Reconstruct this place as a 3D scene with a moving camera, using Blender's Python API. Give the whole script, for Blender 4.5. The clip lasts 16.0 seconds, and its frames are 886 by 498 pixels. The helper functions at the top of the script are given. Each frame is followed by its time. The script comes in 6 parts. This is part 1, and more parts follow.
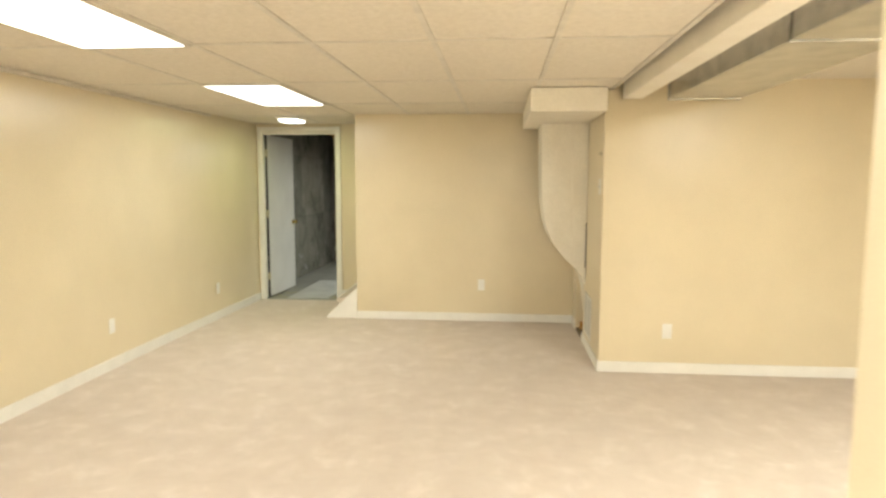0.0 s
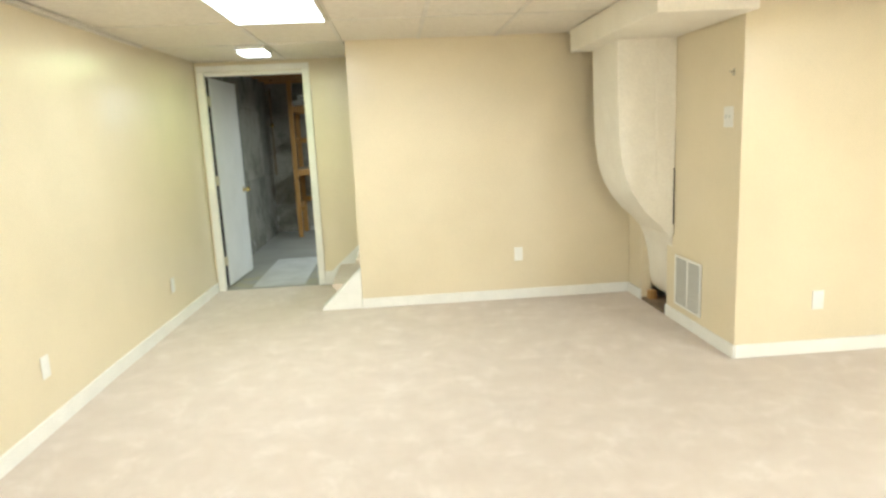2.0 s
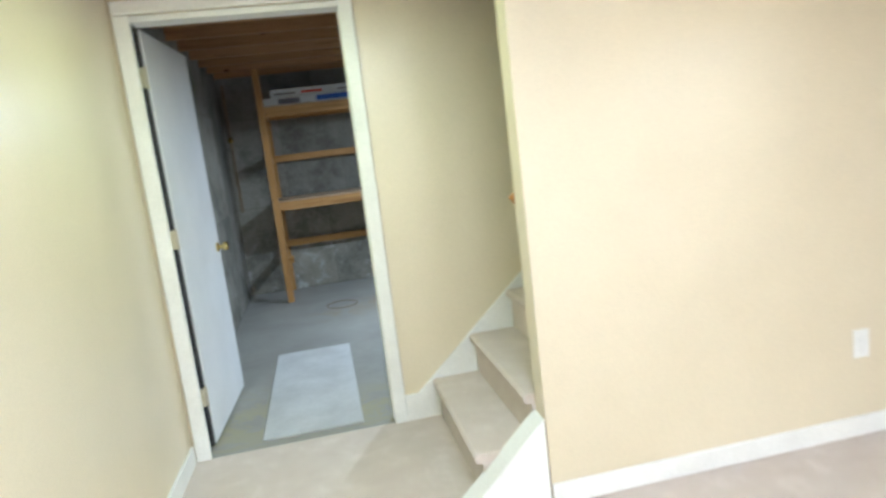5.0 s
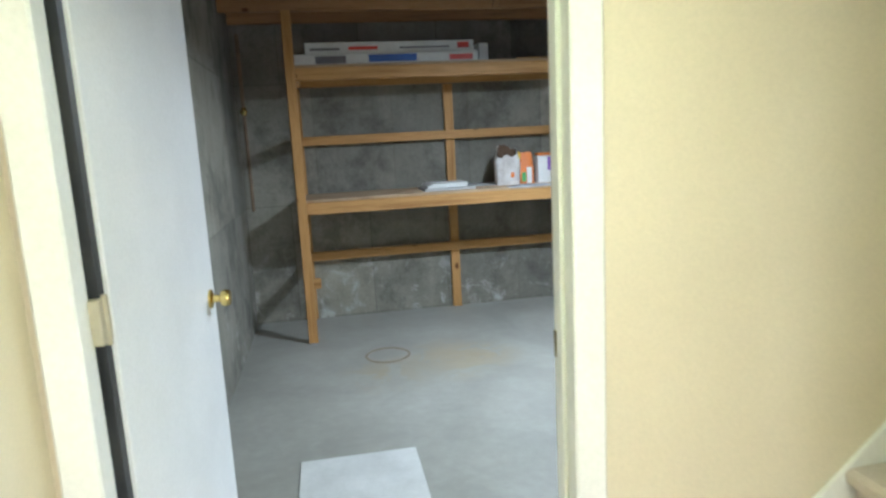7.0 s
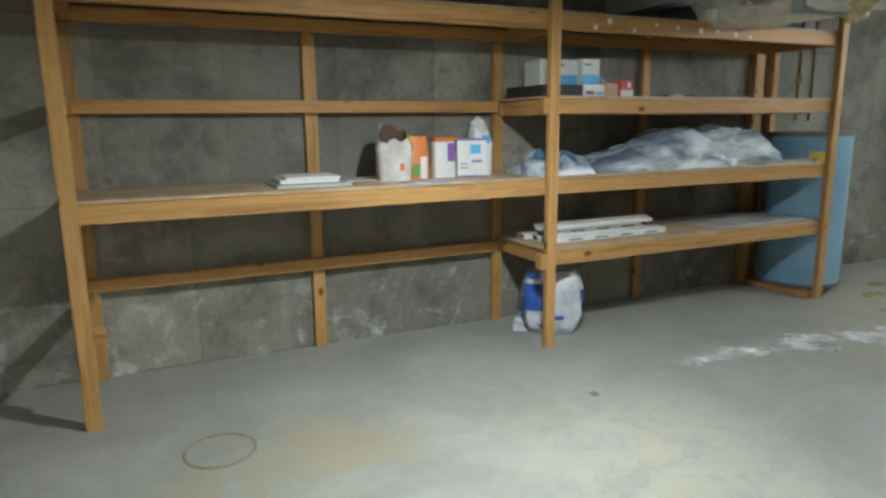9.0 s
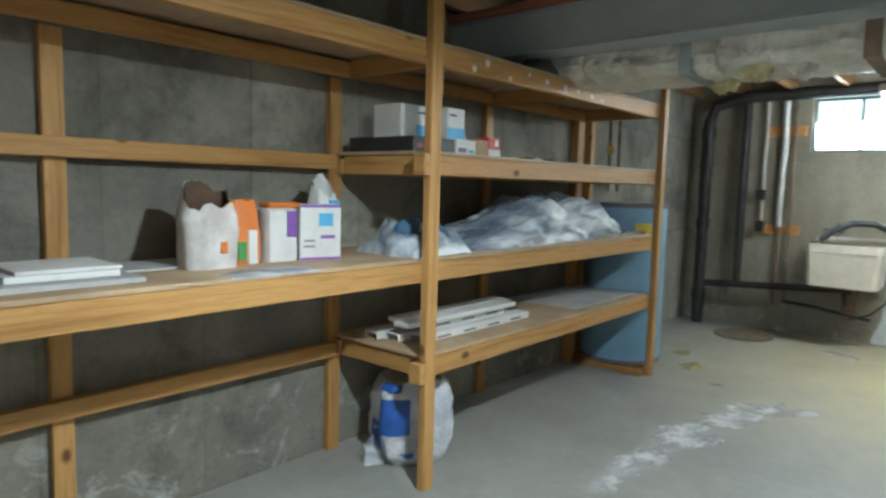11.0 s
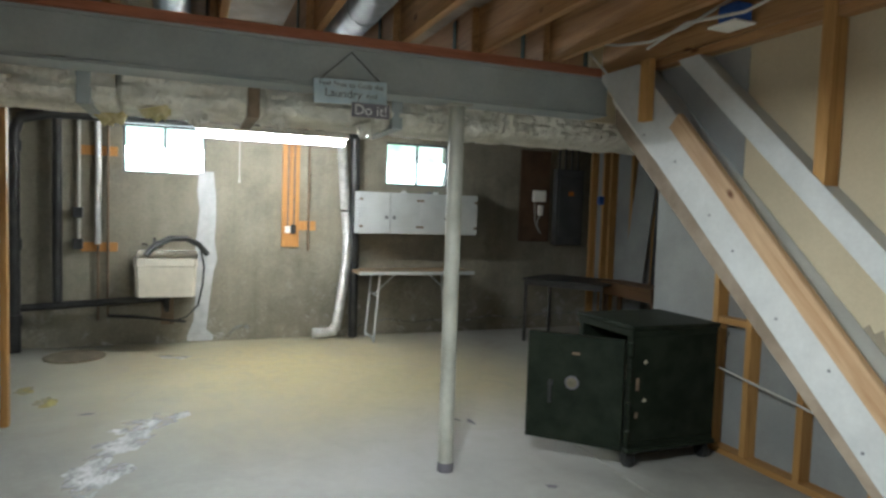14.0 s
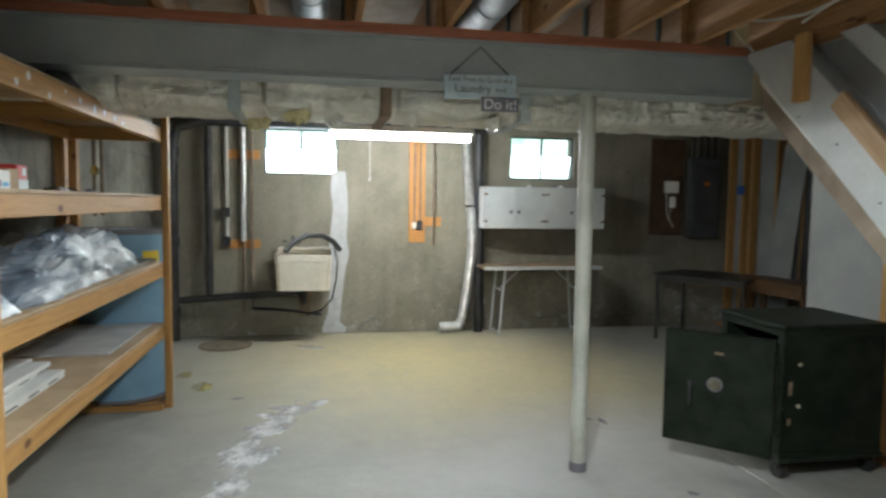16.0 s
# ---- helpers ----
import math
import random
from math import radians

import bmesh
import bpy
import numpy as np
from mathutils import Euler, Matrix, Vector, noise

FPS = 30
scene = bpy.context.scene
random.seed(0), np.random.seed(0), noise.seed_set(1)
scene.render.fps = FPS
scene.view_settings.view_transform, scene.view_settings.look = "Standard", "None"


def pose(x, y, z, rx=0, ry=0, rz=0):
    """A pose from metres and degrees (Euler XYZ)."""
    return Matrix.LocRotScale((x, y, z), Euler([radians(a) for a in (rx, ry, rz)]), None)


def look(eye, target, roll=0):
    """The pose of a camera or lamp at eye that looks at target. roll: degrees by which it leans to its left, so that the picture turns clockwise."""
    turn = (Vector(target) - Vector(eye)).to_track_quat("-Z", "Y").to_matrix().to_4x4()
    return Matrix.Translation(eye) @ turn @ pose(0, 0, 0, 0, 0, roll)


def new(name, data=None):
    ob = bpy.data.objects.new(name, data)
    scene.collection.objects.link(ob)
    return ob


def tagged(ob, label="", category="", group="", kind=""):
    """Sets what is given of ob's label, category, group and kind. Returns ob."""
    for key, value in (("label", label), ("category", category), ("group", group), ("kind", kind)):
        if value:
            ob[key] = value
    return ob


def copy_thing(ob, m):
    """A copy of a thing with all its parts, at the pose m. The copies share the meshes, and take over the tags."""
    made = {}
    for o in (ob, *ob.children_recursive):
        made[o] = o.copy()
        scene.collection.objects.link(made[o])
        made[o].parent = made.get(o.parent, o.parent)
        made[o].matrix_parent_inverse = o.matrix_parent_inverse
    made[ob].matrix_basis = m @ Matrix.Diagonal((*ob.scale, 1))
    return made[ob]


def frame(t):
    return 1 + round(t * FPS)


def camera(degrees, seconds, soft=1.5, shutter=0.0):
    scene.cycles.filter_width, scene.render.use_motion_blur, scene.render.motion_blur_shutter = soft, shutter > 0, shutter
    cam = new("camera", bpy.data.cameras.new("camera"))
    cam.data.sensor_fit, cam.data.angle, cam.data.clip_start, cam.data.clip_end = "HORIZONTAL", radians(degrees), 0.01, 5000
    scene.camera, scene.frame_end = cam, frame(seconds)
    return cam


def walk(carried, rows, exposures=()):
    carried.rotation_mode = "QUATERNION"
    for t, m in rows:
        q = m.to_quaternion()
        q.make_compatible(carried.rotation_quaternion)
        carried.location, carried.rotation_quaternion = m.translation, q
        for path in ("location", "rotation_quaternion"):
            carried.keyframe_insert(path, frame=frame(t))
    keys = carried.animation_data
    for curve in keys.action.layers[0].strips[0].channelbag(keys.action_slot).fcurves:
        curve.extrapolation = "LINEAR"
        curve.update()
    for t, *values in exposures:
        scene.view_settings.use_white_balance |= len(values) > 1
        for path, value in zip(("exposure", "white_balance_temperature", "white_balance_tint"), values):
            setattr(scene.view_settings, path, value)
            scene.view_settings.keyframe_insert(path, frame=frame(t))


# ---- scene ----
cam = camera(69.5, 16.0, soft=2.6, shutter=0.3)
PATH = [
    (0, (0.841, -0.153, 1.475), (0.662, 1.828, 1.262), 0.1),
    (0.5, (0.586, 0.18, 1.392), (0.339, 2.154, 1.189), -0.2),
    (1, (0.329, 0.508, 1.352), (0.355, 2.497, 1.143), -2.3),
    (1.5, (0.048, 0.915, 1.43), (0.019, 2.89, 1.115), -1.2),
    (2, (-0.358, 1.264, 1.412), (-0.22, 3.228, 1.056), -2.7),
    (2.5, (-0.526, 1.755, 1.35), (-0.249, 3.705, 1.002), -5.3),
    (3, (-0.782, 2.308, 1.382), (-0.284, 4.224, 1.101), -3.8),
    (3.5, (-0.957, 2.805, 1.405), (-0.06, 4.567, 1.098), -6.7),
    (4, (-1.092, 3.337, 1.458), (-0.227, 5.106, 1.112), -5.6),
    (4.5, (-1.228, 3.914, 1.375), (-0.654, 5.802, 1.053), -6.8),
    (5, (-1.361, 4.407, 1.358), (-1.01, 6.349, 1.035), -6.9),
    (5.2, (-1.377, 4.609, 1.356), (-1.11, 6.566, 1.039), -4.0),
    (7.3, (-1.639, 6.576, 1.374), (-1.272, 8.511, 1.028), -2.7),
    (7.5, (-1.644, 6.747, 1.349), (-1.261, 8.678, 0.997), -2.4),
    (8, (-1.609, 7.147, 1.331), (-1.215, 9.074, 0.969), 0.6),
    (8.5, (-1.612, 7.484, 1.291), (-1.017, 9.361, 0.941), 1.5),
    (8.7, (-1.549, 7.594, 1.301), (-0.859, 9.436, 0.935), 0.6),
    (10.8, (-1.341, 8.843, 1.307), (0.084, 10.228, 1.081), 0.9),
    (11, (-1.389, 9.008, 1.312), (0.121, 10.304, 1.113), 1.5),
    (11.5, (-1.452, 9.272, 1.324), (0.413, 9.935, 1.034), -0.4),
    (11.6, (-1.465, 9.288, 1.328), (0.432, 9.857, 1.052), 0.6),
    (12, (-1.428, 9.436, 1.307), (0.528, 9.773, 1.056), -1.7),
    (12.5, (-1.447, 9.551, 1.346), (0.544, 9.543, 1.162), -0.1),
    (13, (-1.558, 9.691, 1.389), (0.397, 9.363, 1.125), -0.5),
    (13.3, (-1.608, 9.738, 1.391), (0.312, 9.231, 1.172), 0.6),
    (13.5, (-1.633, 9.749, 1.413), (0.278, 9.188, 1.222), 1.2),
    (14, (-1.658, 9.72, 1.429), (0.198, 8.983, 1.31), 1.9),
    (14.5, (-1.687, 9.724, 1.423), (0.124, 8.881, 1.315), 1.5),
    (15, (-1.681, 9.715, 1.43), (0.126, 8.867, 1.315), 1.1),
    (15.5, (-1.67, 9.754, 1.437), (0.213, 9.092, 1.314), 0.9),
    (16, (-1.623, 9.761, 1.424), (0.336, 9.384, 1.281), 0.8),
]
EXPOSURES = [(0, -0.27, 6450, 4), (0.5, -0.02, 6150, 2), (1.5, 0.08, 5750, 1), (3, 0.27, 5300, 0), (4, 0.33, 5050, 3), (5, 0.36, 4900, 8), (7.5, 0.71, 5300, 7), (8.5, 0.68, 5650, 4), (11, 0.74, 5450, 3), (13, 0.79, 5650, 6), (16, 0.77, 5750, 7)]
walk(cam, [(t, look(eye, target, roll)) for t, eye, target, roll in PATH], EXPOSURES)

# ---- world, lamps, exposure ----
world = bpy.data.worlds.new("world")
scene.world = world
world.use_nodes = True
wn = world.node_tree.nodes
sky = wn.new("ShaderNodeTexSky")
sky.sky_type = "NISHITA"
sky.sun_disc = False
sky.sun_elevation, sky.sun_rotation = radians(48), radians(60)
wn["Background"].inputs["Strength"].default_value = 0.12
world.node_tree.links.new(sky.outputs[0], wn["Background"].inputs[0])

sun_data = bpy.data.lights.new("sun", "SUN")
sun_data.energy, sun_data.angle, sun_data.color = 2.5, radians(0.5), (1.0, 0.95, 0.88)
sun = new("sun", sun_data)
sun.matrix_world = look((20, 5, 20), (6, 9, 0))


def area_lamp(name, x, y, z, sx, sy, watts, colour, target):
    d = bpy.data.lights.new(name, "AREA")
    d.shape, d.size, d.size_y, d.energy, d.color = "RECTANGLE", sx, sy, watts, colour
    o = new(name, d)
    o.matrix_world = look((x, y, z), target)
    return o


# lamps: ceiling panels, the small door light, the tube, a bulb, daylight in the two windows
# two real panels, then three unseen ones added to fill the room with light
for lx, ly, watts in ((-1.01, 2.405, 10), (-1.01, 4.93, 25), (-1.01, -0.12, 7), (0.80, -0.12, 48), (0.80, -2.6, 118)):
    area_lamp("panel_light", lx, ly, 2.135, 0.54, 1.16, watts, (1.0, 0.955, 0.87), (lx, ly, 0))
# unseen panel added to brighten the wall on the right
area_lamp("panel_light", 3.15, 0.9, 2.19, 0.54, 1.16, 180, (1.0, 0.955, 0.87), (3.15, 0.9, 0))
area_lamp("door_light", -1.42, 6.68, 2.09, 0.2, 0.28, 7.5, (0.92, 1.0, 0.42), (-1.42, 6.68, 0))
bulb_data = bpy.data.lights.new("bulb_light", "POINT")
bulb_data.energy, bulb_data.shadow_soft_size, bulb_data.color = 3, 0.035, (0.98, 1.0, 0.95)
new("bulb_light", bulb_data).location = (-0.25, 9.4, 1.945)
# added area lamp throws most of the bulb's light downward
area_lamp("bulb_light", -0.25, 9.4, 1.968, 0.10, 0.10, 41, (1.0, 1.0, 0.92), (-0.25, 9.4, 0))
area_lamp("window_light", 5.42, 9.96, 1.94, 0.72, 0.44, 7, (0.93, 1.0, 0.97), (3.0, 9.96, 1.0))
area_lamp("window_light", 5.42, 7.28, 1.94, 0.72, 0.44, 2, (0.93, 1.0, 0.97), (3.0, 7.28, 1.0))

# ---- materials ----
def mat(name):
    m = bpy.data.materials.new(name)
    m.use_nodes = True
    nt = m.node_tree
    return m, nt, nt.nodes["Principled BSDF"]


def nd(nt, kind, **inputs):
    n = nt.nodes.new(kind)
    for k, v in inputs.items():
        n.inputs[k.replace("_", " ")].default_value = v
    return n


def coords(nt, scale=(1, 1, 1), rand=0.0):
    """Object coordinates, scaled, and shifted by the object's random number."""
    tc = nt.nodes.new("ShaderNodeTexCoord")
    mp = nt.nodes.new("ShaderNodeMapping")
    mp.inputs["Scale"].default_value = scale
    nt.links.new(tc.outputs["Object"], mp.inputs["Vector"])
    if rand:
        oi = nt.nodes.new("ShaderNodeObjectInfo")
        mul = nt.nodes.new("ShaderNodeMath")
        mul.operation = "MULTIPLY"
        mul.inputs[1].default_value = rand
        nt.links.new(oi.outputs["Random"], mul.inputs[0])
        cx = nt.nodes.new("ShaderNodeCombineXYZ")
        for i in range(3):
            nt.links.new(mul.outputs[0], cx.inputs[i])
        nt.links.new(cx.outputs[0], mp.inputs["Location"])
    return mp.outputs[0]


def ramp(nt, fac, stops):
    r = nt.nodes.new("ShaderNodeValToRGB")
    el = r.color_ramp.elements
    while len(el) < len(stops):
        el.new(0.5)
    for e, (p, c) in zip(el, stops):
        e.position = p
        e.color = (*c, 1) if len(c) == 3 else c
    nt.links.new(fac, r.inputs[0])
    return r.outputs[0]


def mix(nt, fac, a, b, blend="MIX"):
    n = nt.nodes.new("ShaderNodeMix")
    n.data_type, n.blend_type = "RGBA", blend
    for sock, v in ((n.inputs["Factor"], fac), (n.inputs["A"], a), (n.inputs["B"], b)):
        if hasattr(v, "is_linked"):
            nt.links.new(v, sock)
        elif isinstance(v, (int, float)):
            sock.default_value = v
        else:
            sock.default_value = (*v, 1)
    return n.outputs["Result"]


def noise_tex(nt, vec, scale, detail=4.0, rough=0.55, dist=0.0):
    n = nd(nt, "ShaderNodeTexNoise", Scale=scale, Detail=detail, Roughness=rough, Distortion=dist)
    nt.links.new(vec, n.inputs["Vector"])
    return n.outputs["Fac"]


def bump(nt, bsdf, height, strength, distance):
    b = nd(nt, "ShaderNodeBump", Strength=strength, Distance=distance)
    nt.links.new(height, b.inputs["Height"])
    nt.links.new(b.outputs[0], bsdf.inputs["Normal"])


def surface(name, dark, light, rough=0.6, scale=6.0, fine=90.0, relief=0.1, depth=0.002, metal=0.0, spec=0.5, rand=3.0, stretch=(1, 1, 1), lo=0.35, hi=0.65):
    """A surface whose colour wanders between two tones, with fine relief."""
    m, nt, b = mat(name)
    v = coords(nt, stretch, rand)
    c = ramp(nt, noise_tex(nt, v, scale), [(lo, dark), (hi, light)])
    f = noise_tex(nt, v, fine, 3)
    c = mix(nt, 0.12, c, ramp(nt, f, [(0.3, (0.35, 0.35, 0.35)), (0.7, (1, 1, 1))]), "MULTIPLY")
    nt.links.new(c, b.inputs["Base Color"])
    b.inputs["Roughness"].default_value, b.inputs["Metallic"].default_value = rough, metal
    b.inputs["Specular IOR Level"].default_value = spec
    bump(nt, b, f, relief, depth)
    return m


def wood(name, axis, dark, light, rough=0.55, knot=True):
    """Sawn softwood with the grain along one axis."""
    m, nt, b = mat(name)
    s = [14.0, 14.0, 14.0]
    s[axis] = 0.7
    v = coords(nt, tuple(s), 9.0)
    g = noise_tex(nt, v, 2.2, 5, 0.6, 0.6)
    fine = noise_tex(nt, v, 16, 3, 0.6)
    c = ramp(nt, g, [(0.3, dark), (0.52, light), (0.7, tuple(0.5 * (p + q) for p, q in zip(dark, light)))])
    c = mix(nt, 0.25, c, ramp(nt, fine, [(0.35, (0.5, 0.42, 0.35)), (0.6, (1, 1, 1))]), "MULTIPLY")
    if knot:
        ks = [1.0, 1.0, 1.0]
        ks[axis] = 0.6
        kv = coords(nt, tuple(ks), 5.0)
        vo = nd(nt, "ShaderNodeTexVoronoi", Scale=5.5)
        nt.links.new(kv, vo.inputs["Vector"])
        kf = ramp(nt, vo.outputs["Distance"], [(0.06, (1, 1, 1)), (0.12, (0, 0, 0))])
        c = mix(nt, kf, c, (0.13, 0.055, 0.02))
    oi = nt.nodes.new("ShaderNodeObjectInfo")
    c = mix(nt, 0.5, c, ramp(nt, oi.outputs["Random"], [(0.0, (0.62, 0.56, 0.50)), (1.0, (1.0, 1.0, 1.0))]), "MULTIPLY")
    nt.links.new(c, b.inputs["Base Color"])
    b.inputs["Roughness"].default_value = rough
    b.inputs["Specular IOR Level"].default_value = 0.3
    bump(nt, b, fine, 0.25, 0.001)
    return m


def plain(name, c, rough=0.5, metal=0.0, spec=0.5):
    d = tuple(0.86 * x for x in c)
    return surface(name, d, c, rough, 9, 120, 0.06, 0.001, metal, spec)


def glow(name, c, strength):
    m, nt, b = mat(name)
    b.inputs["Base Color"].default_value = (0.9, 0.9, 0.9, 1)
    b.inputs["Emission Color"].default_value = (*c, 1)
    b.inputs["Emission Strength"].default_value = strength
    return m


M_WALL = surface("beige_wall_paint", (0.69, 0.606, 0.435), (0.745, 0.657, 0.477), 0.30, 1.2, 160, 0.12, 0.001, spec=0.75, rand=0)
M_WHITE = surface("white_trim_paint", (0.80, 0.79, 0.75), (0.86, 0.85, 0.81), 0.4, 5, 90, 0.05, 0.001)
M_DOOR = surface("white_door_paint", (0.74, 0.74, 0.74), (0.80, 0.80, 0.80), 0.42, 3, 120, 0.05, 0.001)
M_SOFFIT = surface("cream_duct_paint", (0.82, 0.78, 0.69), (0.87, 0.835, 0.75), 0.5, 4, 60, 0.1, 0.002)
M_TILE = surface("ceiling_tile", (0.74, 0.69, 0.60), (0.82, 0.77, 0.68), 0.9, 40, 220, 0.5, 0.002, rand=7, spec=0.2)
M_GRID = plain("ceiling_grid_enamel", (0.74, 0.70, 0.62), 0.45)
M_ALU = surface("galvanised_sheet", (0.50, 0.51, 0.50), (0.68, 0.69, 0.67), 0.26, 8, 60, 0.1, 0.002, 0.9)
M_STEEL = surface("grey_steel_paint", (0.31, 0.345, 0.35), (0.38, 0.415, 0.42), 0.45, 3, 50, 0.15, 0.002)
M_POLE = surface("worn_pole_paint", (0.36, 0.36, 0.31), (0.50, 0.50, 0.44), 0.5, 5, 50, 0.2, 0.002)
M_BLACK = surface("black_iron", (0.012, 0.012, 0.013), (0.035, 0.035, 0.034), 0.45, 6, 60, 0.2, 0.002)
M_HINGE = surface("tarnished_brass", (0.46, 0.42, 0.30), (0.60, 0.55, 0.40), 0.45, 6, 60, 0.1, 0.001, 0.6)
M_BRASS = surface("brass", (0.66, 0.50, 0.16), (0.82, 0.64, 0.26), 0.22, 6, 60, 0.05, 0.001, 1.0)
# near-black: the shade of hollow spaces and the duct seam, put into the colour
M_VOID_SHADE = plain("void_shade_black", (0.02, 0.018, 0.015), 0.9)
M_DRYBACK = surface("drywall_backing_paper", (0.49, 0.42, 0.29), (0.57, 0.49, 0.345), 0.85, 2.5, 90, 0.15, 0.001, rand=0)
M_GREYBOARD = surface("grey_board", (0.26, 0.27, 0.27), (0.33, 0.34, 0.335), 0.8, 3, 70, 0.1, 0.001)
M_PINE = [wood("pine_x", 0, (0.33, 0.17, 0.052), (0.52, 0.30, 0.105)), wood("pine_y", 1, (0.33, 0.17, 0.052), (0.52, 0.30, 0.105)), wood("pine_z", 2, (0.33, 0.17, 0.052), (0.52, 0.30, 0.105))]
M_JOIST = [wood("joist_x", 0, (0.25, 0.135, 0.055), (0.42, 0.24, 0.105)), wood("joist_y", 1, (0.30, 0.115, 0.065), (0.42, 0.17, 0.10))]
M_SHELF = surface("shelf_plywood", (0.36, 0.255, 0.15), (0.47, 0.35, 0.22), 0.7, 5, 60, 0.15, 0.001)
M_SUBFLOOR = surface("subfloor_underside", (0.22, 0.17, 0.12), (0.36, 0.29, 0.22), 0.85, 4, 40, 0.3, 0.002)


def carpet_material():
    m, nt, b = mat("beige_carpet")
    v = coords(nt)
    patch = noise_tex(nt, v, 5.2, 7, 0.7, 0.2)
    c = ramp(nt, patch, [(0.36, (0.645, 0.55, 0.465)), (0.54, (0.69, 0.597, 0.51)), (0.68, (0.775, 0.685, 0.605))])
    tuft = noise_tex(nt, v, 240, 2, 0.7)
    c = mix(nt, 0.35, c, ramp(nt, tuft, [(0.3, (0.55, 0.52, 0.48)), (0.65, (1, 1, 1))]), "MULTIPLY")
    nt.links.new(c, b.inputs["Base Color"])
    b.inputs["Roughness"].default_value = 0.95
    b.inputs["Specular IOR Level"].default_value = 0.1
    b.inputs["Sheen Weight"].default_value = 0.3
    bump(nt, b, tuft, 0.9, 0.006)
    return m


M_CARPET = carpet_material()


def floor_material():
    m, nt, b = mat("concrete_slab")
    v = coords(nt)
    base = ramp(nt, noise_tex(nt, v, 1.6, 6, 0.6, 0.5), [(0.3, (0.275, 0.268, 0.243)), (0.5, (0.325, 0.318, 0.288)), (0.68, (0.37, 0.362, 0.33))])
    mott = noise_tex(nt, v, 14, 5, 0.65)
    c = mix(nt, 0.45, base, ramp(nt, mott, [(0.3, (0.55, 0.54, 0.5)), (0.7, (1, 1, 1))]), "MULTIPLY")
    # ochre, pale grey and brown patches, each fading out from its centre
    tc = nt.nodes.new("ShaderNodeTexCoord")
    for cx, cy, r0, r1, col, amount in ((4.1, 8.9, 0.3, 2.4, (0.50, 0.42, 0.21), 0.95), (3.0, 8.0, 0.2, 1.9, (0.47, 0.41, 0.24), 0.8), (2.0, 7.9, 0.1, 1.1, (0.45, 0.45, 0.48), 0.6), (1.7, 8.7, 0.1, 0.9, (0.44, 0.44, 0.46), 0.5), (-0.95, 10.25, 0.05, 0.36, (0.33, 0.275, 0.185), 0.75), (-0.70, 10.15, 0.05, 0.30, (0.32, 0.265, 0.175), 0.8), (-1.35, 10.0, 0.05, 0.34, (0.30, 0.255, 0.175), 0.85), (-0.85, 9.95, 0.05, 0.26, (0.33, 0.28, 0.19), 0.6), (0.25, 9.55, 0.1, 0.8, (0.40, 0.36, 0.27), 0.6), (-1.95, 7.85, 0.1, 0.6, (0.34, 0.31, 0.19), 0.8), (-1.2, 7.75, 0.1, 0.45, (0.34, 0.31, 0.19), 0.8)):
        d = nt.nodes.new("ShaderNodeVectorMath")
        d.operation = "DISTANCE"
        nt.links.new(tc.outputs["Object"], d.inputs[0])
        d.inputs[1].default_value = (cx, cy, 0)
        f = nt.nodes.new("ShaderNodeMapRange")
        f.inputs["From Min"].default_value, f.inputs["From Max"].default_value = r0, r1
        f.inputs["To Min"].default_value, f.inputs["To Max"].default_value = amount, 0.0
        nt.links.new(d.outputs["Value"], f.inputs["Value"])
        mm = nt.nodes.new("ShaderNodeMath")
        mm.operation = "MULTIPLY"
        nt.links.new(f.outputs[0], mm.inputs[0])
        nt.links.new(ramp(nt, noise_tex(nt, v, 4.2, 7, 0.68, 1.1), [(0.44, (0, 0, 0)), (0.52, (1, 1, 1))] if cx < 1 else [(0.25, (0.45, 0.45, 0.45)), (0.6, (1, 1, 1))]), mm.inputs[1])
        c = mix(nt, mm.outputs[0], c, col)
    nt.links.new(c, b.inputs["Base Color"])
    nt.links.new(ramp(nt, mott, [(0.3, (0.45, 0.45, 0.45)), (0.7, (0.68, 0.68, 0.68))]), b.inputs["Roughness"])
    bump(nt, b, noise_tex(nt, v, 60, 4, 0.6), 0.15, 0.003)
    return m


M_SLAB = floor_material()


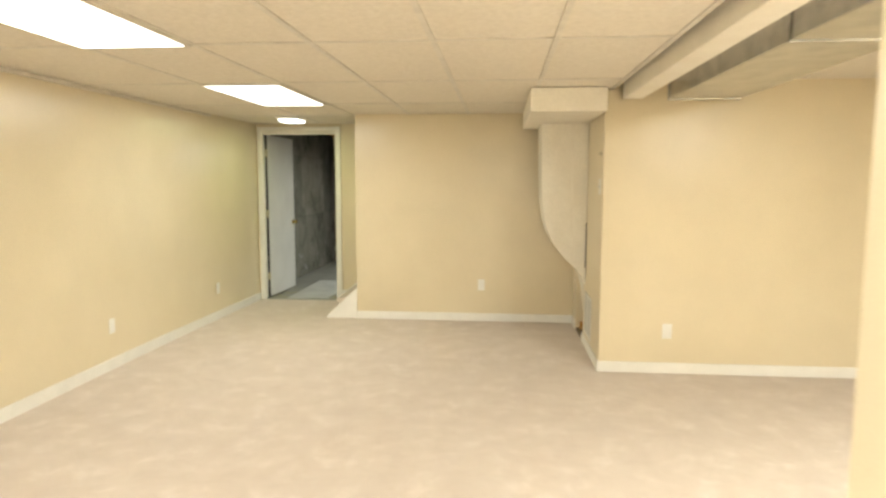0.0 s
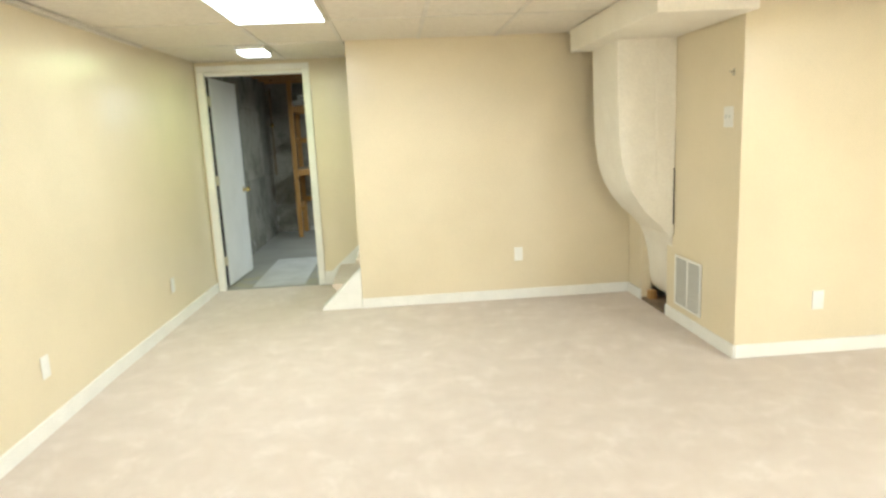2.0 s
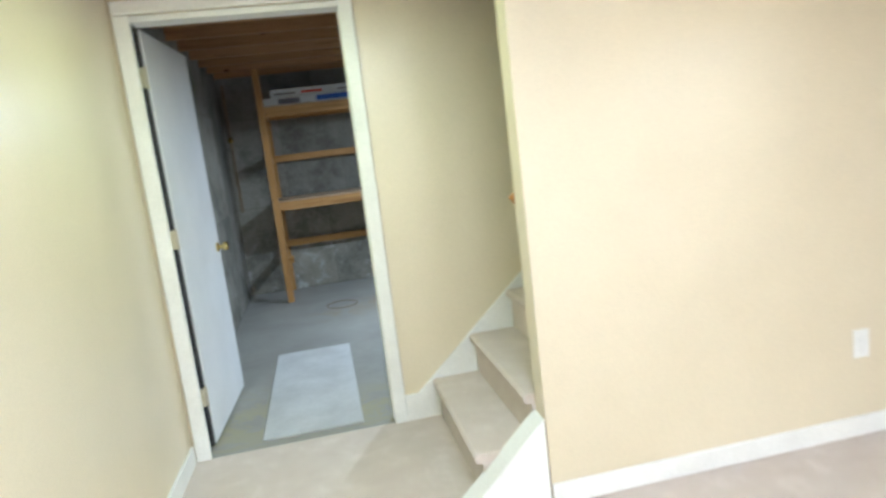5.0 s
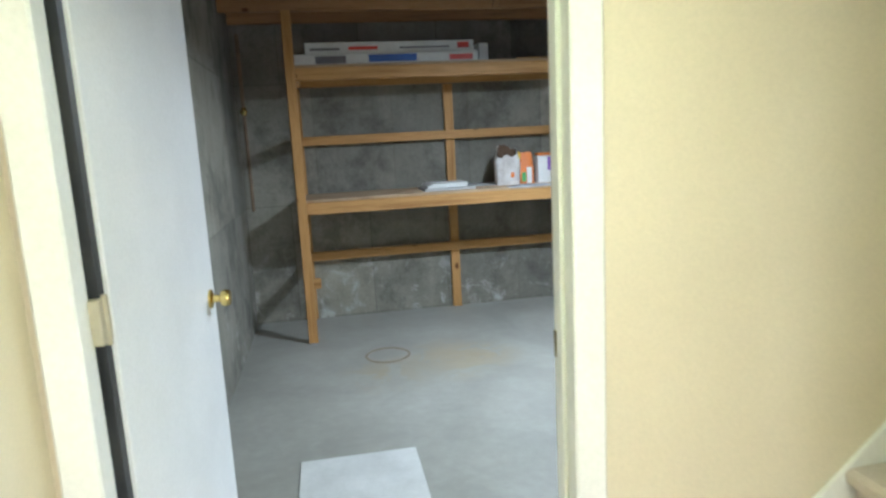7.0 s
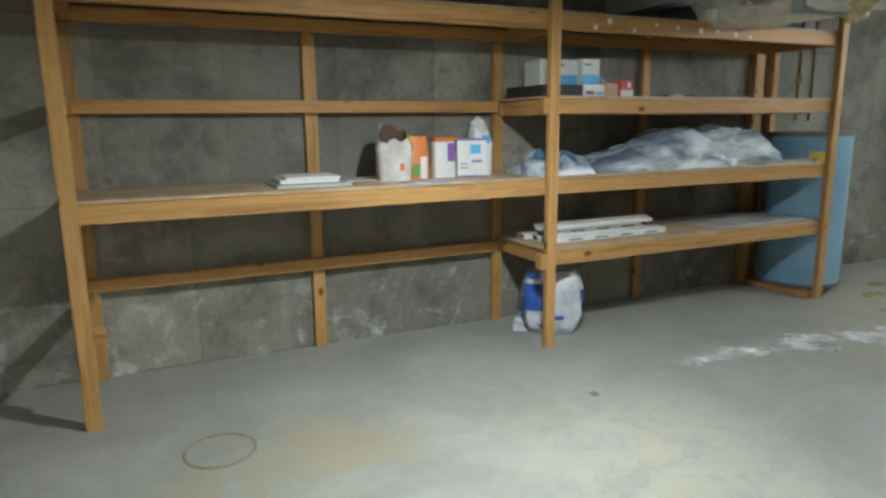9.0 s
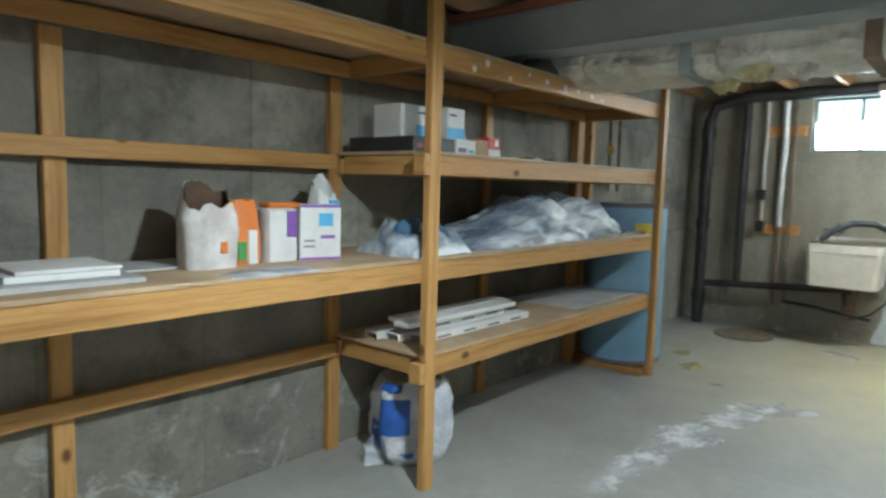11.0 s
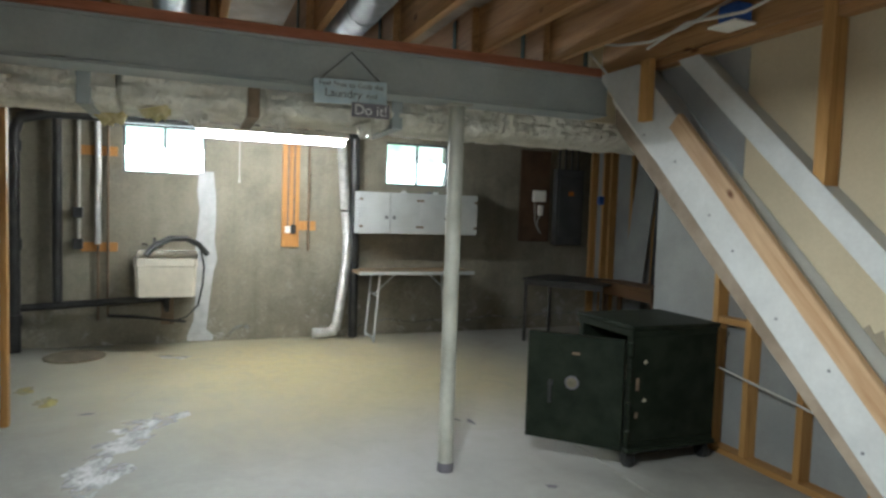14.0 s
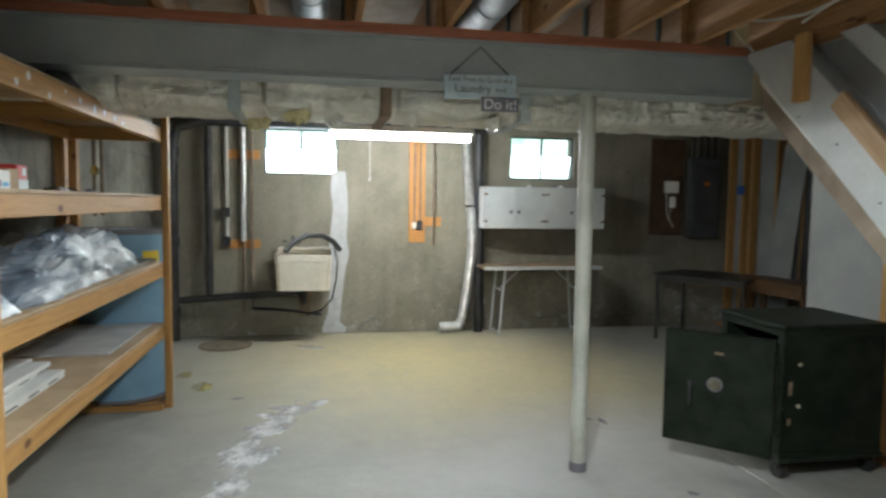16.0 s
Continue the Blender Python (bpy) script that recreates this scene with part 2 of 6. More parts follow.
def foundation_material(name, tones, panel, blotch):
    m, nt, b = mat(name)
    v = coords(nt)
    big = noise_tex(nt, v, 1.3, 8, 0.66, 0.1)
    c = ramp(nt, big, [(0.30, tones[0]), (0.48, tones[1]), (0.68, tones[2])])
    streak = noise_tex(nt, coords(nt, (3.5, 3.5, 0.35)), 1.5, 5, 0.6)
    c = mix(nt, 0.45, c, ramp(nt, streak, [(0.3, (0.6, 0.59, 0.56)), (0.65, (1, 1, 1))]), "MULTIPLY")
    pit = noise_tex(nt, v, 35, 5, 0.7)
    c = mix(nt, 0.25, c, ramp(nt, pit, [(0.32, (0.35, 0.35, 0.34)), (0.6, (1, 1, 1))]), "MULTIPLY")
    # marks of the form panels
    sep = nt.nodes.new("ShaderNodeSeparateXYZ")
    nt.links.new(v, sep.inputs[0])
    add = nt.nodes.new("ShaderNodeMath")
    add.operation = "ADD"
    nt.links.new(sep.outputs[0], add.inputs[0])
    nt.links.new(sep.outputs[1], add.inputs[1])
    com = nt.nodes.new("ShaderNodeCombineXYZ")
    nt.links.new(add.outputs[0], com.inputs[0])
    nt.links.new(sep.outputs[2], com.inputs[1])
    bk = nd(nt, "ShaderNodeTexBrick", Scale=1.0, Mortar_Size=0.006, Mortar_Smooth=0.6, Brick_Width=0.61, Row_Height=0.92)
    bk.offset = 0.37
    nt.links.new(com.outputs[0], bk.inputs["Vector"])
    bk.inputs["Color1"].default_value, bk.inputs["Color2"].default_value, bk.inputs["Mortar"].default_value = (0.66, 0.66, 0.67, 1), (1.18, 1.16, 1.12, 1), (0.62, 0.61, 0.58, 1)
    c = mix(nt, panel, c, bk.outputs["Color"], "MULTIPLY")
    # pale salt bloom low on the wall
    low = nt.nodes.new("ShaderNodeMapRange")
    low.inputs["From Min"].default_value, low.inputs["From Max"].default_value = 0.0, 0.75
    low.inputs["To Min"].default_value, low.inputs["To Max"].default_value = 0.85, 0.0
    nt.links.new(sep.outputs[2], low.inputs["Value"])
    mm = nt.nodes.new("ShaderNodeMath")
    mm.operation = "MULTIPLY"
    nt.links.new(low.outputs[0], mm.inputs[0])
    nt.links.new(ramp(nt, noise_tex(nt, v, 5.5, 7, 0.72, 0.6), [(0.54, (0, 0, 0)), (0.68, (1, 1, 1))]), mm.inputs[1])
    c = mix(nt, mm.outputs[0], c, (0.52, 0.52, 0.50))
    damp = ramp(nt, noise_tex(nt, v, 2.3, 7, 0.72, 0.15), [(0.36, (0.40, 0.395, 0.385)), (0.50, (1, 1, 1))])
    c = mix(nt, blotch, c, damp, "MULTIPLY")
    nt.links.new(c, b.inputs["Base Color"])
    b.inputs["Roughness"].default_value = 0.9
    bump(nt, b, pit, 0.4, 0.006)
    return m


M_CONC = foundation_material("poured_concrete_wall", ((0.175, 0.167, 0.142), (0.265, 0.253, 0.215), (0.35, 0.333, 0.286)), 0.75, 0.72)
M_TANCONC = foundation_material("tan_stained_concrete_wall", ((0.20, 0.182, 0.138), (0.265, 0.243, 0.187), (0.32, 0.295, 0.232)), 0.12, 0.30)


# ---- mesh helpers ----
def block(bm, x0, x1, y0, y1, z0, z1, bevel=0.0):
    r = bmesh.ops.create_cube(bm, size=1.0)["verts"]
    for v in r:
        v.co = Vector((x0 + (v.co.x + 0.5) * (x1 - x0), y0 + (v.co.y + 0.5) * (y1 - y0), z0 + (v.co.z + 0.5) * (z1 - z0)))
    if bevel:
        es = {e for v in r for e in v.link_edges}
        bmesh.ops.bevel(bm, geom=list(es), offset=bevel, segments=1, affect="EDGES")
    return bm


def boxed(x0, x1, y0, y1, z0, z1, bevel=0.0):
    return block(bmesh.new(), x0, x1, y0, y1, z0, z1, bevel)


def link(name, bm, material, parent=None, smooth=False):
    me = bpy.data.meshes.new(name)
    bmesh.ops.recalc_face_normals(bm, faces=bm.faces)
    bm.to_mesh(me)
    bm.free()
    me.materials.append(material)
    if smooth:
        me.shade_smooth()
        me.set_sharp_from_angle(angle=radians(40))
    o = new(name, me)
    if parent:
        o.parent = parent
    return o


def part(name, bm, material, parent, label="", smooth=False):
    o = link(name, bm, material, parent, smooth)
    if label:
        o["label"] = label
    return o


def structure(name, bm, material, label="", category="", smooth=False):
    return tagged(link(name, bm, material, None, smooth), label, category, "", "structure")


def thing(name, x, y, z, label, category, group="", turn=0.0):
    e = new(name)
    e.empty_display_size = 0.1
    e.matrix_world = pose(x, y, z, 0, 0, turn)
    return tagged(e, label, category, group)


def prism(points, axis, a, b_):
    """A flat outline pushed from a to b_ along an axis. The outline gives the two other axes in order."""
    bm = bmesh.new()
    rows = []
    for w in (a, b_):
        row = []
        for p, q in points:
            co = [p, q]
            co.insert(axis, w)
            row.append(bm.verts.new(co))
        rows.append(row)
    bm.faces.new(rows[0])
    bm.faces.new(list(reversed(rows[1])))
    n = len(points)
    for i in range(n):
        bm.faces.new((rows[0][i], rows[1][i], rows[1][(i + 1) % n], rows[0][(i + 1) % n]))
    return bm


def tube(path, radius, sides=10, bm=None, radii=None):
    """A round tube along a path of points, with closed ends."""
    bm = bm or bmesh.new()
    pts = [Vector(p) for p in path]
    rings = []
    up = None
    for i, p in enumerate(pts):
        d = (pts[min(i + 1, len(pts) - 1)] - pts[max(i - 1, 0)]).normalized()
        if up is None:
            up = d.orthogonal().normalized()
        side = d.cross(up).normalized()
        up = side.cross(d).normalized()
        r = radii[i] if radii else radius
        rings.append([bm.verts.new(p + r * (math.cos(k * math.tau / sides) * side + math.sin(k * math.tau / sides) * up)) for k in range(sides)])
    for a, b_ in zip(rings, rings[1:]):
        for k in range(sides):
            bm.faces.new((a[k], a[(k + 1) % sides], b_[(k + 1) % sides], b_[k]))
    bm.faces.new(rings[0])
    bm.faces.new(rings[-1])
    return bm


def lathe(profile, sides=24, bm=None, centre=(0, 0, 0)):
    """A turned body about z from (radius, height) pairs."""
    bm = bm or bmesh.new()
    rings = [[bm.verts.new((centre[0] + max(r, 1e-4) * math.cos(k * math.tau / sides), centre[1] + max(r, 1e-4) * math.sin(k * math.tau / sides), centre[2] + h)) for k in range(sides)] for r, h in profile]
    for a, b_ in zip(rings, rings[1:]):
        for k in range(sides):
            bm.faces.new((a[k], a[(k + 1) % sides], b_[(k + 1) % sides], b_[k]))
    bm.faces.new(rings[0])
    bm.faces.new(rings[-1])
    return bm


def bar(p, q, w, h, bm=None):
    """A straight square-edged bar from p to q, w wide and h deep."""
    bm = bm or bmesh.new()
    p, q = Vector(p), Vector(q)
    d = (q - p).normalized()
    side = d.cross(Vector((0, 0, 1)))
    side = side.normalized() if side.length > 1e-4 else Vector((1, 0, 0))
    up = side.cross(d)
    ring = [[bm.verts.new(c + side * sx * w / 2 + up * sy * h / 2) for sx, sy in ((-1, -1), (1, -1), (1, 1), (-1, 1))] for c in (p, q)]
    for k in range(4):
        bm.faces.new((ring[0][k], ring[0][(k + 1) % 4], ring[1][(k + 1) % 4], ring[1][k]))
    bm.faces.new(ring[0])
    bm.faces.new(ring[1])
    return bm


def shift(bm, x=0, y=0, z=0):
    bmesh.ops.translate(bm, vec=(x, y, z), verts=bm.verts)
    return bm


# ---- the finished room ----
CEIL = 2.155
carpet = boxed(-2.35, 1.62, -3.2, 6.50, -0.2, 0.0)
block(carpet, 1.62, 4.2, -3.2, 4.80, -0.2, 0.0)
block(carpet, -2.35, -0.60, 6.50, 7.485, -0.2, 0.0)
structure("carpet_floor", carpet, M_CARPET, "mottled beige cut pile carpet over the basement floor", "floor")
structure("wall_west", prism([(-2.32, -3.2), (-2.185, -3.2), (-2.185, 5.2), (-2.135, 7.482), (-2.32, 7.482)], 2, 0, 2.5), M_WALL, "beige painted drywall wall with white baseboard", "wall")
structure("wall_south", boxed(-2.32, 4.2, -3.3, -3.2, 0, 2.5), M_WALL, "beige painted end wall behind", "wall")
structure("wall_east", boxed(3.9, 4.0, -3.2, 4.80, 0, 2.5), M_WALL, "beige painted side wall", "wall")
structure("wall_corner_post", boxed(1.445, 1.66, 0.78, 0.96, 0, CEIL), M_WALL, "beige painted wall end near the walk", "wall")
# wall with the door; its sheet closes the stair above
door_wall = bmesh.new()
block(door_wall, -2.32, -2.085, 7.484, 7.60, 0, 2.5)
block(door_wall, -2.085, -1.145, 7.484, 7.60, 2.06, 2.5)
block(door_wall, -1.145, -0.98, 7.484, 7.60, 0, 2.5)
structure("wall_north_door", door_wall, M_WALL, "beige painted wall round the storage door", "wall")
S = 0.93  # slope of the stair
RUN, RISE, X0 = 0.213, 0.198, -0.915


structure("wall_stair_side", prism([(-0.98, 0.0), (-0.86, 0.0), (1.45, 2.27), (1.45, 2.5), (-0.98, 2.5)], 1, 7.484, 7.498), M_WALL, "beige painted wall along the stair", "wall")
structure("wall_stair_side_back", prism([(-0.98, 0.0), (-0.86, 0.0), (1.45, 2.27), (1.45, 2.5), (-0.98, 2.5)], 1, 7.498, 7.506), M_DRYBACK, "bare tan backing paper of the drywall", "wall")
structure("wall_stair_front", boxed(-0.67, 1.62, 6.496, 6.51, 0, 2.5), M_WALL, "beige painted wall in front of the stair", "wall")
structure("wall_stair_front_inner", boxed(-0.67, 1.98, 6.585, 6.60, 0, 2.5), M_WALL, "beige painted inner face of the stair wall", "wall")
structure("wall_stair_front_end", boxed(-0.684, -0.67, 6.496, 6.60, 0, CEIL), M_WALL, "beige painted end of the stair wall", "wall")
structure("wall_stair_top", boxed(1.66, 1.70, 6.615, 7.484, 2.0, 2.6), M_WALL, "plain wall at the head of the stair", "wall")
structure("wall_chase", prism([(1.61, 4.786), (4.2, 4.786), (4.2, 4.898), (1.70, 4.898), (1.70, 5.75), (1.61, 5.75)], 2, 0, 2.5), M_WALL, "beige painted walls of the duct chase", "wall")
structure("wall_chase_return", boxed(1.60, 1.68, 6.20, 6.492, 0, 0.92), M_WALL, "short beige wall return under the duct", "wall")
# the depth of the chase is darkened by this near-black sheet
structure("chase_back", boxed(1.99, 2.03, 4.905, 6.50, 0, 2.5), M_VOID_SHADE, "near-black sheet for the shade deep in the duct chase", "wall")

# baseboards
def base(name, x0, x1, y0, y1, h=0.085):
    structure(name, boxed(x0, x1, y0, y1, 0, h, 0.004), M_WHITE, "white painted baseboard", "baseboard")


structure("baseboard_west", prism([(-2.184, -3.2), (-2.171, -3.2), (-2.171, 5.2), (-2.121, 7.465), (-2.134, 7.465), (-2.184, 5.2)], 2, 0, 0.085), M_WHITE, "white painted baseboard", "baseboard")
base("baseboard_stair_front", -0.684, 1.585, 6.481, 6.494)
base("baseboard_chase_side", 1.596, 1.609, 4.772, 5.75)
base("baseboard_chase_front", 1.612, 3.9, 4.772, 4.785)
base("baseboard_chase_return", 1.585, 1.598, 6.2, 6.494)

# suspended ceiling: tiles in their grid, with openings for the two light panels and three added ones
GX = [-2.20, -1.305, -0.715, -0.11, 0.50, 1.10, 1.66]
GY = [-3.2, -2.0, -0.75, 0.51, 1.78, 3.03, 4.30, 5.56, 6.50, 7.484]
tiles = bmesh.new()
PANELS = ((1, 4), (1, 6), (1, 2), (4, 2), (4, 0))
for i in range(len(GX) - 1):
    for j in range(len(GY) - 1):
        if (i, j + 1) in [(a, b_ + 1) for a, b_ in PANELS]:
            continue
        x0, x1, y0, y1 = GX[i] + 0.012, GX[i + 1] - 0.012, GY[j] + 0.012, GY[j + 1] - 0.012
        if y0 > 6.4 and x0 > -0.8:
            continue
        dz = random.uniform(0.0, 0.003)
        block(tiles, x0, x1, y0, y1, CEIL + dz, CEIL + 0.016 + dz, 0.003)
structure("ceiling_tiles", tiles, M_TILE, "off-white suspended mineral fibre ceiling tiles", "ceiling")
grid = bmesh.new()
for x in GX[1:]:
    block(grid, x - 0.014, x + 0.014, -3.2, 6.496 if x > -0.7 else 7.484, CEIL - 0.004, CEIL + 0.035)
for y in GY[1:]:
    block(grid, -2.20, 1.66 if y < 6.4 else -0.69, y - 0.014, y + 0.014, CEIL - 0.003, CEIL + 0.034)
structure("ceiling_grid", grid, M_GRID, "off-white metal ceiling grid", "ceiling")
structure("ceiling_side", boxed(1.66, 4.0, -3.2, 4.79, 2.21, 2.24), M_TILE, "off-white ceiling over the side of the room", "ceiling")
# near-black sheet, its colour giving the shade above the tiles
structure("ceiling_upper", boxed(-2.35, 4.2, -3.3, 7.5, 2.50, 2.56), M_VOID_SHADE, "near-black sheet for the shade over the suspended ceiling", "ceiling")
structure("ceiling_stair", boxed(-0.70, 1.66, 6.60, 7.484, 2.46, 2.49), M_WALL, "plain ceiling over the stair", "ceiling")
structure("ceiling_wall_angle", boxed(-2.184, -2.145, -3.2, 6.3, CEIL - 0.028, CEIL - 0.004), M_GRID, "off-white wall angle of the ceiling", "trim")

# soffit and painted duct
structure("soffit", boxed(1.05, 1.604, 4.64, 6.29, 1.98, CEIL - 0.005, 0.004), M_SOFFIT, "cream painted soffit box round the duct", "soffit")
M_LENS = glow("lamp_diffuser", (1.0, 0.97, 0.92), 5.0)
M_TUBE = glow("lit_tube", (1.0, 0.98, 0.92), 9.0)
M_FOIL = surface("duct_insulation_foil", (0.60, 0.575, 0.50), (0.84, 0.815, 0.74), 0.36, 7, 26, 1.0, 0.03, 0.15)
M_FLEX = surface("silver_vent_foil", (0.50, 0.50, 0.50), (0.70, 0.70, 0.69), 0.38, 14, 60, 0.4, 0.004, 0.55)
M_CREAM = plain("cream_tub_plastic", (0.76, 0.70, 0.59), 0.4)
M_CHROME = plain("dull_chrome", (0.55, 0.55, 0.53), 0.22, 1.0)
M_BLUE = surface("blue_tank_enamel", (0.17, 0.30, 0.42), (0.22, 0.37, 0.50), 0.42, 4, 60, 0.05, 0.001)
M_SAFE = surface("dark_green_safe_paint", (0.009, 0.013, 0.008), (0.020, 0.026, 0.017), 0.55, 8, 60, 0.15, 0.001, 0.0, 0.15)
M_ORANGE = wood("orange_board", 2, (0.42, 0.19, 0.05), (0.60, 0.30, 0.09), 0.5, False)
M_CABINET = surface("grey_white_cabinet_paint", (0.50, 0.52, 0.52), (0.58, 0.60, 0.60), 0.5, 4, 60, 0.08, 0.001)
M_TABLETOP = surface("brown_table_laminate", (0.26, 0.17, 0.09), (0.34, 0.23, 0.13), 0.4, 6, 70, 0.05, 0.001)
M_GREYPAINT = surface("grey_panel_paint", (0.05, 0.055, 0.057), (0.075, 0.08, 0.082), 0.5, 4, 60, 0.08, 0.001)
M_STAIRWHITE = surface("white_stringer_paint", (0.46, 0.47, 0.465), (0.56, 0.57, 0.56), 0.5, 4, 60, 0.12, 0.001)
M_CABLE = plain("white_cable_sheath", (0.62, 0.61, 0.56), 0.5)
M_PATCH = surface("white_masonry_sealer", (0.44, 0.445, 0.45), (0.54, 0.545, 0.55), 0.7, 9, 40, 0.3, 0.003)
M_CARD = surface("plain_cardboard", (0.38, 0.26, 0.15), (0.46, 0.33, 0.20), 0.8, 6, 60, 0.1, 0.001)
M_PAPER = surface("white_carton", (0.62, 0.62, 0.60), (0.72, 0.72, 0.70), 0.6, 6, 60, 0.06, 0.001)
M_PBLUE = plain("printed_blue", (0.04, 0.12, 0.45), 0.5)
M_PSKY = plain("printed_light_blue", (0.12, 0.42, 0.72), 0.5)
M_PRED = plain("printed_red", (0.55, 0.05, 0.04), 0.5)
M_PORANGE = plain("printed_orange", (0.70, 0.20, 0.03), 0.5)
M_PGREEN = plain("printed_green", (0.10, 0.35, 0.10), 0.5)
M_PPURPLE = plain("printed_purple", (0.24, 0.11, 0.42), 0.5)
M_PYELLOW = plain("printed_yellow", (0.75, 0.55, 0.05), 0.5)
M_INK = plain("printed_grey", (0.16, 0.15, 0.17), 0.6)
M_SLATE = surface("grey_tile_face", (0.36, 0.36, 0.36), (0.46, 0.46, 0.45), 0.6, 5, 60, 0.1, 0.001)
M_VENT = plain("vent_slat_enamel", (0.60, 0.59, 0.55), 0.45)
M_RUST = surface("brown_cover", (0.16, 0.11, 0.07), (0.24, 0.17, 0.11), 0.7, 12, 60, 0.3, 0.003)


def film_material():
    m, nt, b = mat("crumpled_clear_film")
    v = coords(nt, (0.7, 2.0, 2.0))
    n = noise_tex(nt, v, 2.4, 4, 0.5, 0.9)
    nt.links.new(ramp(nt, n, [(0.36, (0.27, 0.34, 0.44)), (0.60, (0.70, 0.73, 0.76))]), b.inputs["Base Color"])
    b.inputs["Roughness"].default_value = 0.36
    b.inputs["Specular IOR Level"].default_value = 0.5
    nt.links.new(ramp(nt, n, [(0.34, (0.28, 0.28, 0.28)), (0.62, (0.95, 0.95, 0.95))]), b.inputs["Alpha"])
    bump(nt, b, noise_tex(nt, v, 4.5, 4, 0.5, 1.2), 0.55, 0.025)
    return m


def glass_material():
    m, nt, b = mat("window_glass")
    b.inputs["Transmission Weight"].default_value = 1.0
    b.inputs["Roughness"].default_value = 0.05
    b.inputs["IOR"].default_value = 1.1
    b.inputs["Base Color"].default_value = (0.95, 1.0, 0.98, 1)
    return m


def outside_material():
    m, nt, b = mat("bright_garden_distance")
    v = coords(nt)
    c = ramp(nt, noise_tex(nt, v, 5, 5, 0.7), [(0.36, (0.40, 0.75, 0.42)), (0.52, (0.85, 1.0, 0.90)), (0.7, (1, 1, 1))])
    b.inputs["Base Color"].default_value = (0, 0, 0, 1)
    nt.links.new(c, b.inputs["Emission Color"])
    b.inputs["Emission Strength"].default_value = 1.25
    return m


M_FILM, M_GLASS, M_OUT = film_material(), glass_material(), outside_material()

# ---- light panels of the finished room ----
# only the first two panels are known; the other four are added, unseen
for lx, ly in ((-1.01, 2.405), (-1.01, 4.93), (-1.01, -0.12), (0.80, -0.12), (0.80, -2.6), (3.15, 0.9)):
    p = thing("ceiling_light", lx, ly, 2.14 if lx < 2 else 2.195, "lit white fluorescent ceiling panel set in the tile grid", "ceiling light", "ceiling light panels")
    part("diffuser", boxed(-0.272, 0.272, -0.60, 0.60, 0.002, 0.012), M_LENS, p, "glowing white diffuser")
    rim = bmesh.new()
    for a in (block(rim, -0.295, -0.272, -0.62, 0.62, 0.0, 0.03), block(rim, 0.272, 0.295, -0.62, 0.62, 0.0, 0.03), block(rim, -0.272, 0.272, -0.62, -0.60, 0.0, 0.03), block(rim, -0.272, 0.272, 0.60, 0.62, 0.0, 0.03)):
        pass
    part("frame", rim, M_GRID, p)
p = thing("ceiling_light", -1.42, 6.68, 2.085, "small lit square ceiling lamp before the storage door", "ceiling light")
part("diffuser", boxed(-0.105, 0.105, -0.15, 0.15, 0.014, 0.036, 0.010), M_LENS, p, "glowing frosted cover")
part("base_plate", boxed(-0.115, 0.115, -0.16, 0.16, 0.037, 0.066, 0.004), M_WHITE, p)

# ---- beam and duct under the side ceiling ----
structure("beam_cover", boxed(1.72, 1.86, -3.19, 4.70, 2.07, 2.209, 0.004), M_SOFFIT, "cream painted beam cover under the ceiling", "beam")
structure("beam_end", boxed(1.735, 1.845, 4.70, 4.78, 2.085, 2.2), M_BLACK, "dark steel end of the beam", "beam")
d = thing("air_duct", 2.27, 0.8, 2.06, "bare galvanised sheet metal air duct under the ceiling", "air duct")
for k in range(4):
    y0 = -3.9 + 1.945 * k
    part("duct_section", boxed(-0.23, 0.26, y0, y0 + 1.94, 0.0, 0.148, 0.005), M_ALU, d)
    part("duct_joint", boxed(-0.238, 0.268, y0 + 1.925, y0 + 1.95, -0.006, 0.149, 0.002), M_ALU, d)

# painted bulkhead duct
dk = thing("wall_duct", 1.5, 6.0, 0.0, "cream painted sheet metal duct curving down into the wall", "air duct")
left = [(x + 0.045, z) for x, z in [(1.15, 1.985), (1.155, 1.6), (1.165, 1.30), (1.19, 1.12), (1.235, 0.98), (1.30, 0.87), (1.38, 0.77), (1.47, 0.69), (1.50, 0.65), (1.53, 0.62)]]
body = prism([(x - 1.5, z) for x, z in left] + [(0.1075, 0.62), (0.1075, 1.985)], 1, -0.36, 0.19)
part("duct_elbow", body, M_SOFFIT, dk, smooth=True)
low = [(1.565, 0.64), (1.605, 0.55), (1.635, 0.44), (1.65, 0.32), (1.66, 0.21), (1.685, 0.13), (1.73, 0.085), (1.81, 0.06), (2.2, 0.05)]
part("duct_boot", prism([(x - 1.5, z) for x, z in low] + [(0.7, 0.72), (0.1, 0.72)], 1, -0.335, 0.19), M_SOFFIT, dk, smooth=True)
part("duct_seam", boxed(0.100, 0.1065, -0.363, -0.355, 0.70, 1.1), M_VOID_SHADE, dk)
part("seam_strip", boxed(-0.04, -0.02, -0.364, -0.358, 1.0, 1.97), M_SOFFIT, dk)
structure("duct_gap_floor", boxed(1.60, 2.35, 5.755, 6.2, 0.0, 0.02), M_RUST, "dark brown floor strip under the duct", "floor")
bl = thing("wood_block", 1.66, 6.14, 0.02, "small raw wood block under the painted duct", "wood block")
part("block", boxed(-0.03, 0.03, -0.03, 0.03, 0, 0.07, 0.003), M_PINE[2], bl)

